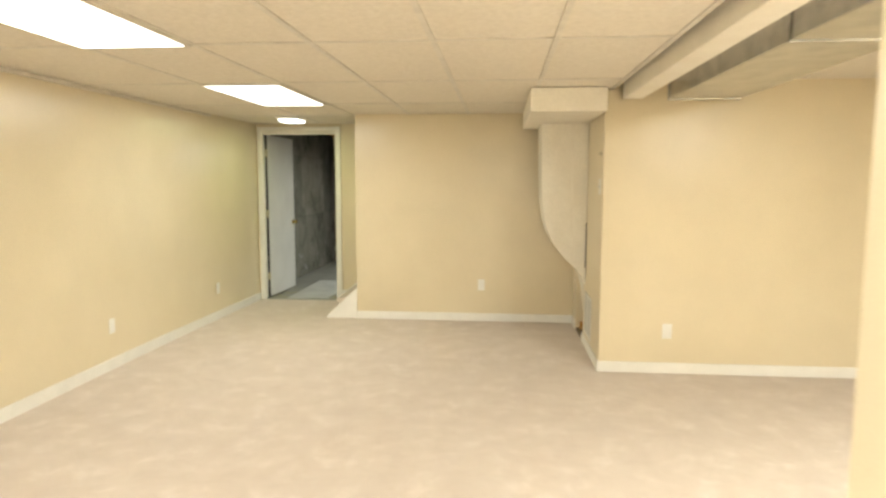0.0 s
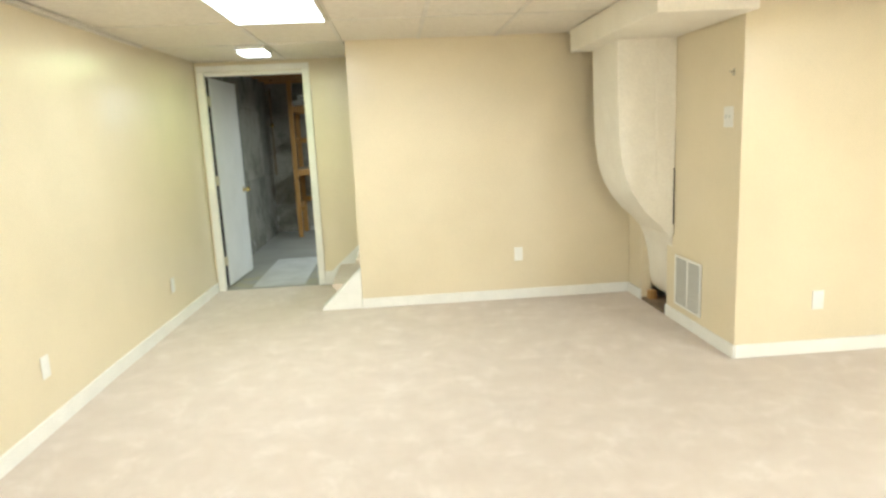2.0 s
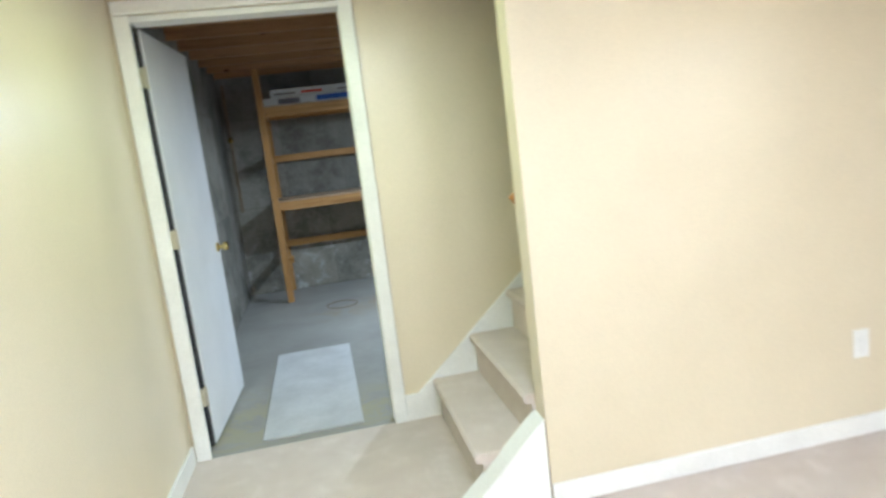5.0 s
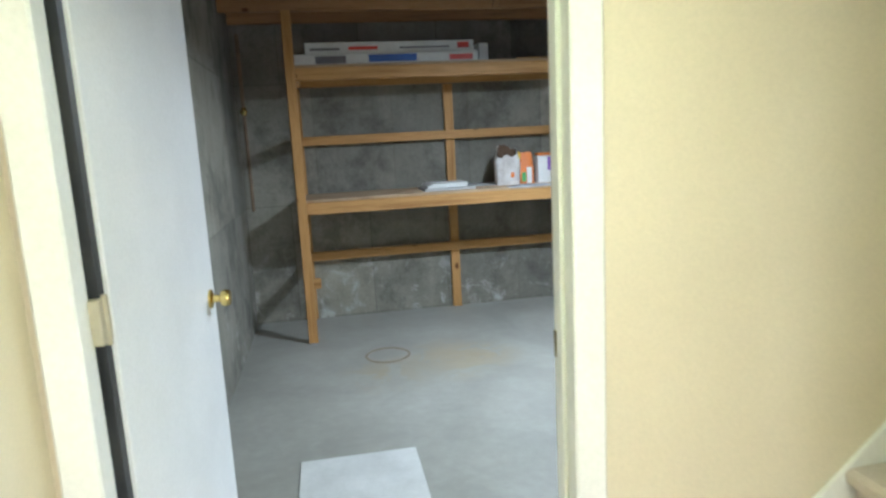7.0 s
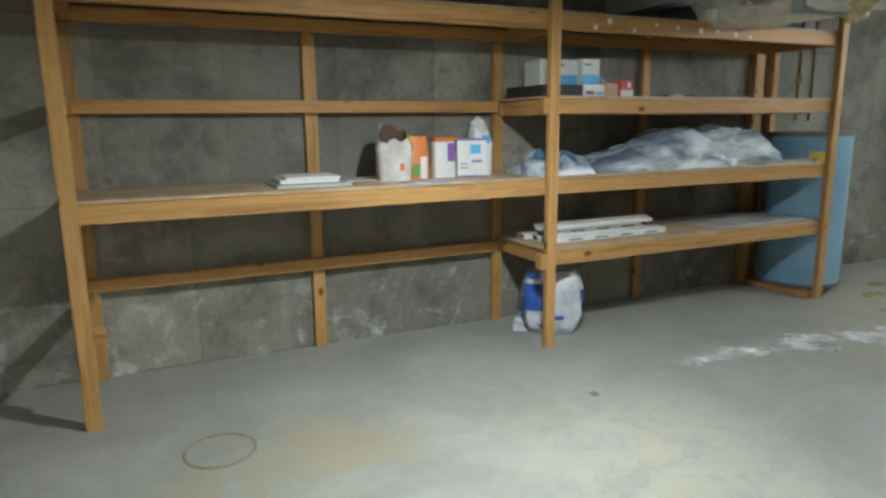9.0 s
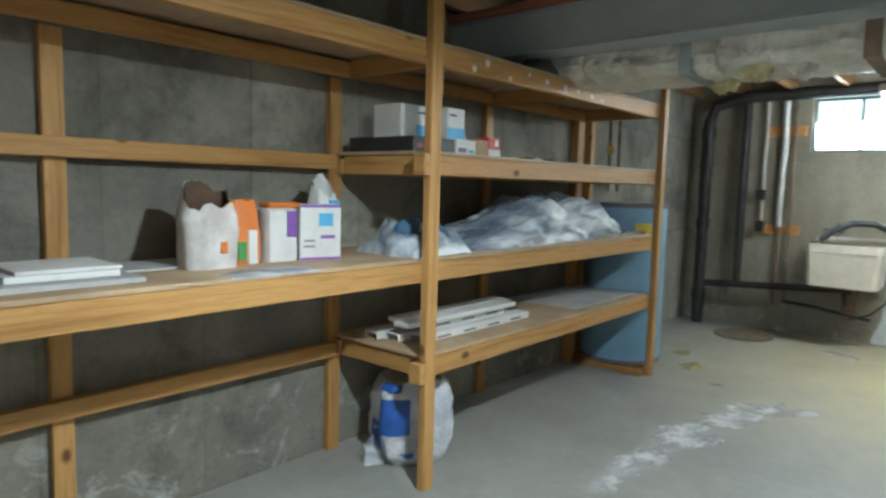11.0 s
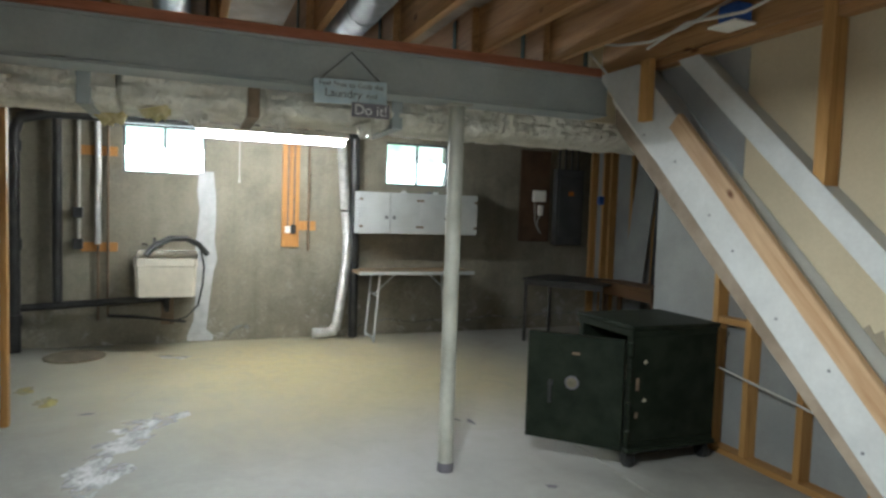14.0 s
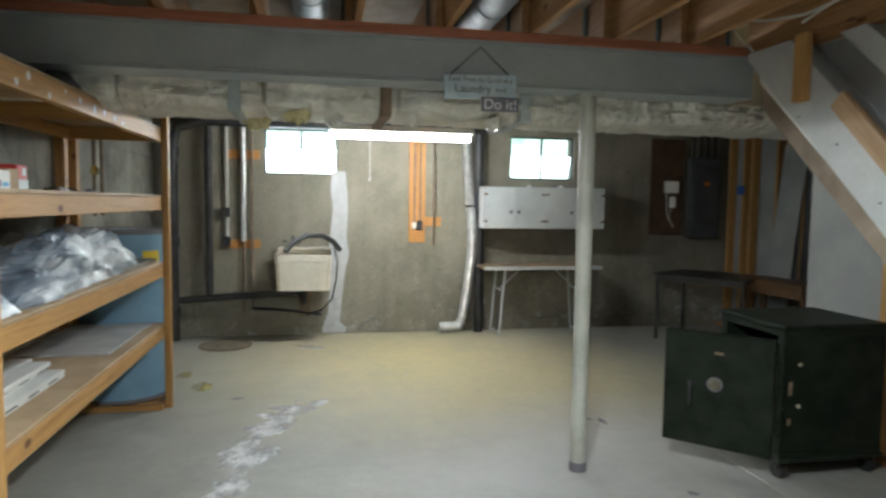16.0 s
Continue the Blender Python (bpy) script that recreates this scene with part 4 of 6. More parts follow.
def carton(name, x, y, z, sx, sy, sz, material, label, turn=0.0, marks=(), category="box"):
    c = thing(name, x, y, z, label, category, "", turn)
    part("carton_body", boxed(-sx / 2, sx / 2, -sy / 2, sy / 2, 0, sz, 0.003), material, c)
    for u0, u1, w0, w1, m in marks:
        part("print", boxed(-sx / 2 + u0 * sx, -sx / 2 + u1 * sx, -sy / 2 - 0.0015, -sy / 2, w0 * sz, w1 * sz), m, c)
    return c


SH1, SH2, SH3, SHT = 0.577, 0.997, 1.449, 1.902
carton("long_carton", -1.13, 10.99, SHT, 1.28, 0.30, 0.075, M_PAPER, "long white carton with blue print on the top shelf", 0, ((0.12, 0.28, 0.15, 0.8, M_INK), (0.40, 0.66, 0.2, 0.85, M_PBLUE), (0.84, 0.97, 0.2, 0.7, M_PRED)))
carton("long_carton", -1.10, 11.0, SHT + 0.076, 1.17, 0.28, 0.075, M_PAPER, "long white carton with red print atop another carton", 1, ((0.03, 0.2, 0.3, 0.5, M_INK), (0.25, 0.42, 0.3, 0.6, M_PRED), (0.55, 0.85, 0.35, 0.5, M_INK), (0.9, 0.97, 0.3, 0.8, M_PRED)))
carton("small_carton", -0.44, 10.95, SHT, 0.07, 0.1, 0.13, M_PAPER, "small white carton beside the long cartons", 8)
pl = thing("plank_pile", 0.35, 11.05, SHT, "thin wood strips and dark trim on the top shelf", "planks")
part("plank", boxed(-0.55, 0.75, -0.19, -0.14, 0.0, 0.018, 0.002), M_PINE[0], pl)
part("plank", boxed(-0.35, 1.35, -0.10, -0.06, 0.0, 0.02, 0.002), M_JOIST[0], pl)
part("plank", boxed(-0.75, -0.45, -0.05, 0.10, 0.0, 0.02, 0.002), M_SLATE, pl)
part("plank", boxed(-0.5, 0.3, 0.02, 0.07, 0.0, 0.03, 0.002), M_BLACK, pl)
tp = thing("dark_tarp", 2.05, 11.05, SHT, "dark folded sheet heap on the top shelf", "tarp")


def heap(sx, sy, sz, seed, nx=36, ny=16, rough=0.35, crown=0.6):
    """A soft crumpled heap over an oblong footprint, with a flat underside."""
    bm = bmesh.new()
    top, bot = [], []
    for i in range(nx + 1):
        a, b_ = [], []
        for j in range(ny + 1):
            u, v = i / nx * 2 - 1, j / ny * 2 - 1
            w = max(0.0, (1 - abs(u) ** 4) * (1 - abs(v) ** 3)) ** crown
            n = noise.fractal(Vector((u * 2.6 + seed, v * 1.7, seed * 0.37)), 0.8, 2.1, 5)
            edge = 1 + 0.10 * noise.noise((u * 3 + seed, v * 3, 9.1))
            h = max(0.004, sz * w * (0.75 + rough * n))
            a.append(bm.verts.new((sx / 2 * u * edge, sy / 2 * v * edge, h)))
            b_.append(bm.verts.new((sx / 2 * u * edge, sy / 2 * v * edge, 0.0)))
        top.append(a)
        bot.append(b_)
    for i in range(nx):
        for j in range(ny):
            bm.faces.new((top[i][j], top[i + 1][j], top[i + 1][j + 1], top[i][j + 1]))
            bm.faces.new((bot[i][j], bot[i][j + 1], bot[i + 1][j + 1], bot[i + 1][j]))
    for i in range(nx):
        bm.faces.new((top[i][0], bot[i][0], bot[i + 1][0], top[i + 1][0]))
        bm.faces.new((top[i + 1][ny], bot[i + 1][ny], bot[i][ny], top[i][ny]))
    for j in range(ny):
        bm.faces.new((top[0][j + 1], bot[0][j + 1], bot[0][j], top[0][j]))
        bm.faces.new((top[nx][j], bot[nx][j], bot[nx][j + 1], top[nx][j + 1]))
    return bm



part("folds", heap(1.3, 0.42, 0.14, 4.2), M_BLACK, tp, "", True)

# torn scraps under the insulated duct
M_SCRAP = surface("yellow_fibre_scrap", (0.42, 0.36, 0.16), (0.62, 0.56, 0.34), 0.9, 14, 60, 0.5, 0.004)
for k, (x, y, sx, m) in enumerate(((-0.2, 0.98, 0.14, M_SCRAP), (-0.16, 0.80, 0.10, M_FOIL), (-0.2, 0.40, 0.08, M_FOIL), (0.1, 1.2, 0.16, M_SCRAP), (-0.22, -0.05, 0.09, M_FOIL))):
    flap = part("torn_flap", heap(sx, 0.09, 0.06, 3.1 * k, 14, 10, 0.8, 0.5), m, du, "torn hanging scrap", True)
    flap.matrix_local = pose(x, y, 0.005, 180, 12, 70)

# panels lying on the main shelf
st = thing("panel_stack", -0.73, 11.10, SH2, "stack of three pale grey panels on the shelf", "panels")
part("panel", boxed(-0.18, 0.20, -0.19, 0.15, 0.0, 0.02, 0.002), M_SLATE, st)
o = part("panel", boxed(-0.15, 0.15, -0.13, 0.15, 0.021, 0.041, 0.002), M_PAPER, st)
part("panel", boxed(-0.12, 0.16, -0.12, 0.14, 0.042, 0.052, 0.002), M_PAPER, st)
pn = thing("flat_panel", -0.28, 11.24, SH2, "thin grey panel lying on the shelf", "panels")
part("panel", boxed(-0.34, 0.24, -0.12, 0.12, 0.0, 0.012, 0.002), M_SLATE, pn)


def bag(name, x, y, sx, sy, sz, material, label, seed, top=0.5, turn=0.0, tilt=0.0):
    """A standing soft bag: boxy below, drawn in and crumpled above."""
    b_ = thing(name, x, y, SH2, label, "bag", "", turn)
    bm = bmesh.new()
    rings = []
    n = 24
    for k in range(13):
        f = k / 12
        pinch = 1.0 if f < top else 1.0 - 0.55 * ((f - top) / (1 - top)) ** 1.3
        ring = []
        for q in range(n):
            a = math.tau * q / n
            cx, cy = math.cos(a), math.sin(a)
            r = (abs(cx) ** 5 + abs(cy) ** 5) ** -0.2
            lump = 1 + (0.04 + 0.22 * max(0, f - top)) * noise.noise((cx * 2 + seed, cy * 2, f * 5))
            ring.append(bm.verts.new((sx / 2 * cx * r * lump * (0.5 + 0.5 * pinch) + tilt * f * f, sy / 2 * cy * r * lump * pinch, sz * f * (1 + 0.06 * noise.noise((cx * 3, cy * 3, seed)) * (f > 0.6)))))
        rings.append(ring)
    for a, c in zip(rings, rings[1:]):
        for q in range(n):
            bm.faces.new((a[q], a[(q + 1) % n], c[(q + 1) % n], c[q]))
    bm.faces.new(rings[0])
    bm.faces.new(rings[-1])
    part("bag_body", bm, material, b_, "", True)
    return b_


def stamp(parent, x0, x1, y, z0, z1, m, label=""):
    part("print", boxed(x0, x1, y - 0.004, y + 0.01, z0, z1, 0.002), m, parent, label)


M_DIRTY = surface("soiled_white_paper", (0.44, 0.40, 0.38), (0.66, 0.64, 0.62), 0.7, 9, 60, 0.25, 0.003)
def torn_sack(name, x, y, sx, sy, sz, material, inner, label, seed, turn):
    """A standing open sack with an uneven torn rim and a dark mouth."""
    t_ = thing(name, x, y, SH2, label, "bag", "", turn)
    n, shells = 36, []
    for inset, foot in ((0.0, 0.0), (0.008, 0.5)):
        bm, rings = bmesh.new(), []
        for k in range(15):
            f = foot + (1 - foot) * k / 14
            ring = []
            for q in range(n):
                a = math.tau * q / n
                cx, cy = math.cos(a), math.sin(a)
                r = (abs(cx) ** 4 + abs(cy) ** 4) ** -0.25
                bulge = 1 + 0.07 * math.sin(math.pi * f) + 0.07 * noise.noise((cx * 1.8 + seed, cy * 1.8, f * 3.5)) + 0.05 * noise.noise((cx * 5, cy * 5 + seed, f * 8))
                rim = 0.80 + 0.20 * max(0.0, cy) + 0.12 * noise.noise((cx * 1.6 + seed, cy * 1.6, 4.4)) + 0.05 * noise.noise((cx * 5, cy * 5, seed)) - 0.10 * max(0.0, -cy - 0.3)
                top = 1 - 0.30 * max(0.0, f - 0.62) / 0.38
                ring.append(bm.verts.new(((sx / 2 - inset) * cx * r * bulge * (0.6 + 0.4 * top), (sy / 2 - inset) * cy * r * bulge * top, sz * f * (1 + (rim - 1) * max(0.0, f - 0.4) / 0.6))))
            rings.append(ring)
        for p_, q_ in zip(rings, rings[1:]):
            for q in range(n):
                bm.faces.new((p_[q], p_[(q + 1) % n], q_[(q + 1) % n], q_[q]))
        bm.faces.new(rings[0])
        shells.append(bm)
    part("sack_body", shells[0], material, t_, "", True)
    part("sack_inside", shells[1], inner, t_, "dark brown inside", True)
    return t_


M_INSIDE = surface("brown_sack_inside", (0.05, 0.03, 0.02), (0.13, 0.08, 0.05), 0.9)
b1 = torn_sack("paper_bag", -0.235, 11.09, 0.18, 0.13, 0.30, M_DIRTY, M_INSIDE, "open stained white paper sack on the shelf", 1.3, -8)
stamp(b1, 0.02, 0.045, -0.070, 0.06, 0.10, M_PORANGE)
b2 = bag("orange_bag", -0.075, 11.13, 0.12, 0.10, 0.24, M_PORANGE, "crumpled orange bag with a white label", 3.1, 0.45)
stamp(b2, -0.005, 0.035, -0.052, 0.0, 0.13, M_PAPER, "white label")
stamp(b2, -0.045, -0.012, -0.052, 0.02, 0.09, M_PGREEN, "green print")
part("bag_corner", shift(heap(0.06, 0.05, 0.06, 1.9, 10, 8, 0.5, 0.4), -0.05, 0.0, 0.19), M_PYELLOW, b2, "yellow crumpled corner", True)
b3 = bag("feed_bag", 0.075, 11.12, 0.14, 0.10, 0.22, M_PAPER, "grey and white bag with purple print and orange top", 5.2, 0.9)
stamp(b3, 0.01, 0.055, -0.052, 0.10, 0.20, M_PPURPLE, "purple print")
part("bag_top", boxed(-0.065, 0.08, -0.045, 0.03, 0.212, 0.232, 0.006), M_PORANGE, b3, "orange folded top")
b4 = carton("detergent_box", 0.235, 11.08, SH2, 0.17, 0.10, 0.225, M_PAPER, "white box with purple edges and coloured print", -18, ((0.0, 1.0, 0.0, 0.07, M_PPURPLE), (0.0, 1.0, 0.95, 1.0, M_PPURPLE), (0.45, 0.8, 0.62, 0.85, M_PSKY), (0.5, 0.85, 0.4, 0.46, M_PPURPLE), (0.1, 0.35, 0.25, 0.28, M_INK), (0.1, 0.35, 0.35, 0.38, M_INK)))
b5 = torn_sack("white_bag", 0.345, 11.17, 0.13, 0.10, 0.34, M_PAPER, M_PAPER, "tall white plastic bag with blue print", 7.7, 10)
stamp(b5, -0.02, 0.04, -0.05, 0.19, 0.24, M_PSKY)
fl = thing("film_sheet", -0.13, 10.87, SH2, "flat crumpled clear plastic sheet at the shelf edge", "plastic sheet")
part("sheet", heap(0.36, 0.13, 0.018, 2.2, 16, 8), M_FILM, fl, "", True)

# bay two, upper shelf
carton("black_box", 0.80, 11.12, SH3, 0.36, 0.42, 0.072, M_BLACK, "flat black box lying on the upper shelf", 0, ((0.05, 0.14, 0.3, 0.6, M_PRED),))
carton("white_box", 0.84, 11.16, SH3 + 0.073, 0.28, 0.18, 0.155, M_PAPER, "white carton with a light blue band", 0, ((0.35, 1.0, 0.0, 0.42, M_PSKY), (0.4, 0.6, 0.75, 0.82, M_INK)))
carton("white_box", 1.03, 11.10, SH3 + 0.073, 0.13, 0.16, 0.16, M_PAPER, "white carton with a light blue band", 0, ((0.0, 1.0, 0.0, 0.42, M_PSKY), (0.1, 0.5, 0.75, 0.82, M_INK)))
carton("label_box", 0.965, 10.95, SH3, 0.15, 0.10, 0.075, M_PAPER, "small white carton with grey print", 0, ((0.1, 0.5, 0.2, 0.5, M_INK), (0.6, 0.9, 0.2, 0.4, M_PSKY)))
carton("brown_box", 1.11, 10.97, SH3, 0.10, 0.10, 0.085, M_CARD, "small plain cardboard box", 4)
pb = thing("plastic_bag", 1.13, 11.12, SH3, "clump of clear plastic bag behind the small boxes", "plastic bag")
part("folds", heap(0.22, 0.16, 0.16, 6.6, 16, 12), M_FILM, pb, "", True)
carton("red_box", 1.245, 10.99, SH3, 0.10, 0.09, 0.105, M_PRED, "small red and white box", 0, ((0.0, 1.0, 0.0, 0.45, M_PAPER), (0.55, 0.8, 0.6, 0.9, M_PAPER)))
for x, m in ((1.55, M_CHROME), (1.66, M_PAPER), (1.78, M_CHROME), (2.05, M_INK)):
    t_ = thing("small_hardware", x, 10.95, SH3, "small loose hardware piece on the shelf", "hardware")
    part("piece", heap(0.11, 0.05, 0.03, x, 10, 6), m, t_, "", True)

# bay two, main shelf: wrapped bundle and trays
wr = thing("wrapped_bundle", 1.75, 11.08, SH2, "long bundle wrapped in crumpled clear plastic film", "bundle")
def draped(ln, w, tops, seed, nx=90, na=36):
    """Thin film laid over a long lumpy load: folds run along its length."""
    bm = bmesh.new()
    rows = []
    for i in range(nx + 1):
        u = i / nx
        h = 0.0
        for (u0, h0), (u1, h1) in zip(tops, tops[1:]):
            if u0 <= u <= u1:
                f = (u - u0) / (u1 - u0)
                h = h0 + (h1 - h0) * f * f * (3 - 2 * f)
        row = []
        for k in range(na + 1):
            a = math.pi * k / na
            x = (u - 0.5) * ln
            fold = noise.noise((x * 2.2, a * 3.2 + x * 2.5, seed)) * 0.20 + noise.noise((x * 5, a * 8 - x * 4, seed + 4)) * 0.10 + abs(noise.noise((x * 4, a * 6 + x * 7, seed + 9))) * 0.12
            r = 0.9 + fold
            row.append(bm.verts.new((x + 0.02 * noise.noise((a * 3, x * 9, seed)), -w / 2 * math.cos(a) * (r + 0.12 * noise.noise((x * 7, k < na / 2, seed))), max(0.0, h * math.sin(a) ** 0.75 * r))))
        rows.append(row)
    for p_, q_ in zip(rows, rows[1:]):
        for k in range(na):
            bm.faces.new((p_[k], p_[k + 1], q_[k + 1], q_[k]))
    return bm


M_LOAD = surface("dark_blue_load", (0.03, 0.04, 0.06), (0.16, 0.20, 0.27), 0.5, 8, 40)
part("load", draped(1.55, 0.30, ((0, 0.03), (0.2, 0.10), (0.4, 0.19), (0.55, 0.17), (0.75, 0.22), (0.95, 0.15), (1, 0.04)), 5.2, 40, 16), M_LOAD, wr, "dark blue load inside the film", True)
part("film_sheet", draped(1.75, 0.44, ((0, 0.02), (0.12, 0.11), (0.3, 0.17), (0.45, 0.26), (0.6, 0.235), (0.72, 0.285), (0.88, 0.27), (0.97, 0.20), (1, 0.05)), 2.3), M_FILM, wr, "crumpled film", True)
part("film_fold", shift(draped(0.8, 0.40, ((0, 0.02), (0.3, 0.20), (0.6, 0.275), (0.9, 0.22), (1, 0.03)), 7.7, 50, 30), -0.05, -0.02, 0), M_FILM, wr, "crumpled film", True)
part("film_skirt", heap(1.5, 0.42, 0.05, 8.3, 40, 14, 0.5, 0.5), M_FILM, wr, "", True)
wc = thing("wrapped_parts", 0.75, 11.02, SH2, "blue and silver parts in clear plastic", "bundle")
part("wrap", heap(0.42, 0.36, 0.15, 5.5, 30, 18, 0.4, 0.5), M_FILM, wc, "", True)
part("blue_lump", heap(0.34, 0.26, 0.16, 9.5, 20, 14, 0.5, 0.5), surface("dark_blue_plastic", (0.02, 0.05, 0.10), (0.08, 0.16, 0.26), 0.35, 12, 40), wc, "dark blue plastic", True)
tr = thing("metal_tray", 2.50, 10.98, SH2, "flat dull metal tray under the wrapped bundle", "tray")
trb = bmesh.new()
block(trb, -0.30, 0.42, -0.14, 0.26, 0.0, 0.006)
block(trb, -0.30, 0.42, -0.14, -0.132, 0.006, 0.035)
block(trb, -0.30, 0.42, 0.252, 0.26, 0.006, 0.035)
block(trb, 0.412, 0.42, -0.132, 0.252, 0.006, 0.035)
part("tray", trb, M_ALU, tr)

# bay two, low shelf
hp = thing("trim_pack", 1.17, 11.07, SH1, "pack of white enamelled trim channels on the low shelf", "trim pack")
for k, (a, c, y0, z0) in enumerate(((-0.42, 0.46, -0.12, 0.0), (-0.48, 0.40, -0.02, 0.0), (-0.52, 0.35, 0.08, 0.0), (-0.36, 0.30, -0.06, 0.041))):
    ch = bmesh.new()
    block(ch, a, c, y0, y0 + 0.085, z0 + 0.034, z0 + 0.04)
    block(ch, a, c, y0, y0 + 0.006, z0, z0 + 0.034)
    block(ch, a, c, y0 + 0.079, y0 + 0.085, z0, z0 + 0.034)
    cp = part("channel", ch, M_PAPER, hp)
    for s_ in range(4):
        part("slot", boxed(a + 0.1 + 0.2 * s_, a + 0.2 + 0.2 * s_, y0 - 0.001, y0, z0 + 0.012, z0 + 0.022), M_INK, cp)
for a, c, y0, z0 in ((-0.50, 0.36, -0.10, 0.082), (-0.44, 0.42, 0.0, 0.082)):
    part("slab", boxed(a, c, y0, y0 + 0.095, z0, z0 + 0.022, 0.002), M_PAPER, hp)
fp = thing("flat_panel", 2.52, 11.12, SH1, "thin grey panel lying on the low shelf", "panels")
part("panel", boxed(-0.48, 0.42, -0.24, 0.24, 0.0, 0.014, 0.002), M_SLATE, fp)

# sack pack on the floor
sk = thing("sack_pack", 0.87, 11.06, -0.006, "blue and white plastic wrapped sack under the shelf", "sack")
M_SACK = surface("white_plastic_wrap", (0.44, 0.46, 0.52), (0.68, 0.69, 0.70), 0.3, 9, 30, 0.8, 0.02)
bmk = bmesh.new()
rings = []
for k in range(15):
    f = k / 14
    ring = []
    for q in range(32):
        a = math.tau * q / 32
        cx, cy = math.cos(a), math.sin(a)
        r = (abs(cx) ** 4 + abs(cy) ** 4) ** -0.25 * (1 - 0.25 * abs(2 * f - 1) ** 5)
        lump = 1 + 0.12 * noise.noise((cx * 2.2, cy * 2.2, f * 4)) + 0.08 * noise.noise((cx * 5, cy * 5, f * 9))
        ring.append(bmk.verts.new((0.185 * cx * r * lump, 0.16 * cy * r * lump, 0.40 * f)))
    rings.append(ring)
for a, c in zip(rings, rings[1:]):
    for q in range(32):
        bmk.faces.new((a[q], a[(q + 1) % 32], c[(q + 1) % 32], c[q]))
bmk.faces.new(rings[0])
bmk.faces.new(rings[-1])
part("sack_body", bmk, M_SACK, sk, "", True)
sk.matrix_world = pose(0.82, 11.08, -0.006, 0, 0, -28)
for a0, a1, z0, z1 in ((-150, -108, 0.16, 0.33), (-160, -120, 0.36, 0.395), (-98, -70, 0.10, 0.13), (-35, 10, 0.15, 0.28), (-120, -100, 0.05, 0.075), (170, 215, 0.08, 0.2)):
    ring = []
    for d_ in range(a0, a1 + 1, 3):
        cx, cy = math.cos(radians(d_)), math.sin(radians(d_))
        ring.append((cx, cy, (abs(cx) ** 4 + abs(cy) ** 4) ** -0.25))
    bm = bmesh.new()
    rows = []
    for m_ in range(7):
        f = (z0 + (z1 - z0) * m_ / 6) / 0.40
        rows.append([])
        for cx, cy, r in ring:
            lump = 1 + 0.12 * noise.noise((cx * 2.2, cy * 2.2, f * 4)) + 0.08 * noise.noise((cx * 5, cy * 5, f * 9))
            rr = r * (1 - 0.25 * abs(2 * f - 1) ** 5) * lump * 1.012 + 0.003
            rows[-1].append(bm.verts.new((0.185 * cx * rr, 0.16 * cy * rr, 0.40 * f)))
    for p_, q_ in zip(rows, rows[1:]):
        for k in range(len(ring) - 1):
            bm.faces.new((p_[k], p_[k + 1], q_[k + 1], q_[k]))
    part("print", bm, M_PBLUE, sk, "blue print", True)
part("sack_tail", shift(heap(0.10, 0.10, 0.14, 3.3, 10, 10), -0.2, -0.02, 0), M_FILM, sk, "", True)

# ---- the blue tank and pipes in the corner ----
tk = thing("water_tank", 3.20, 11.12, -0.006, "light blue steel water tank on wood blocks", "tank")
part("tank_body", lathe([(0.0, 0.06), (0.28, 0.06), (0.295, 0.075), (0.295, 1.20), (0.28, 1.215), (0.0, 1.225)], 40), M_BLUE, tk, "", True)
lab = bmesh.new()
cols = [[lab.verts.new((0.298 * math.cos(radians(a)), 0.298 * math.sin(radians(a)), z)) for z in (0.99, 1.08)] for a in range(218, 243, 4)]
for p_, q_ in zip(cols, cols[1:]):
    lab.faces.new((p_[0], q_[0], q_[1], p_[1]))
part("label", lab, M_PYELLOW, tk, "yellow paper label", True)
part("top_rim", lathe([(0.285, 1.19), (0.30, 1.19), (0.30, 1.222), (0.285, 1.222)], 40), M_INK, tk, "dark rim", True)
part("bottom_rim", lathe([(0.275, 0.05), (0.299, 0.05), (0.299, 0.075), (0.275, 0.075)], 40), M_INK, tk, "dark rim", True)
for a in (20, 140, 260):
    part("wood_block", shift(boxed(-0.06, 0.06, -0.045, 0.045, 0, 0.055, 0.003), 0.2 * math.cos(radians(a)), 0.2 * math.sin(radians(a)), 0), M_PINE[0], tk)
cp_pipe = thing("copper_pipes", 3.3, 11.33, 0.0, "brown copper and white water pipes behind the tank", "pipe")
for x, m in ((0.0, M_RUST), (0.16, M_RUST), (-0.22, M_PINE[2]), (-0.42, M_PINE[2])):
    part("pipe", tube([(x, 0, 1.3 if m is M_RUST else 0.0), (x, 0, 2.45)], 0.013, 8) if m is M_RUST else boxed(x - 0.03, x + 0.03, 0.03, 0.09, 0.0, 2.3, 0.002), m, cp_pipe, "", m is M_RUST)
part("pipe_valve", shift(lathe([(0, -0.03), (0.025, -0.03), (0.03, 0.0), (0.02, 0.035), (0, 0.035)], 12), 0.0, 0, 1.62), M_BRASS, cp_pipe, "brass valve")


def pipe(name, path, r, m, label, sides=14):
    p0 = path[0]
    t_ = thing(name, p0[0], p0[1], p0[2], label, "pipe")
    part("pipe_run", tube([(a - p0[0], b_ - p0[1], c - p0[2]) for a, b_, c in path], r, sides), m, t_, "", True)
    return t_


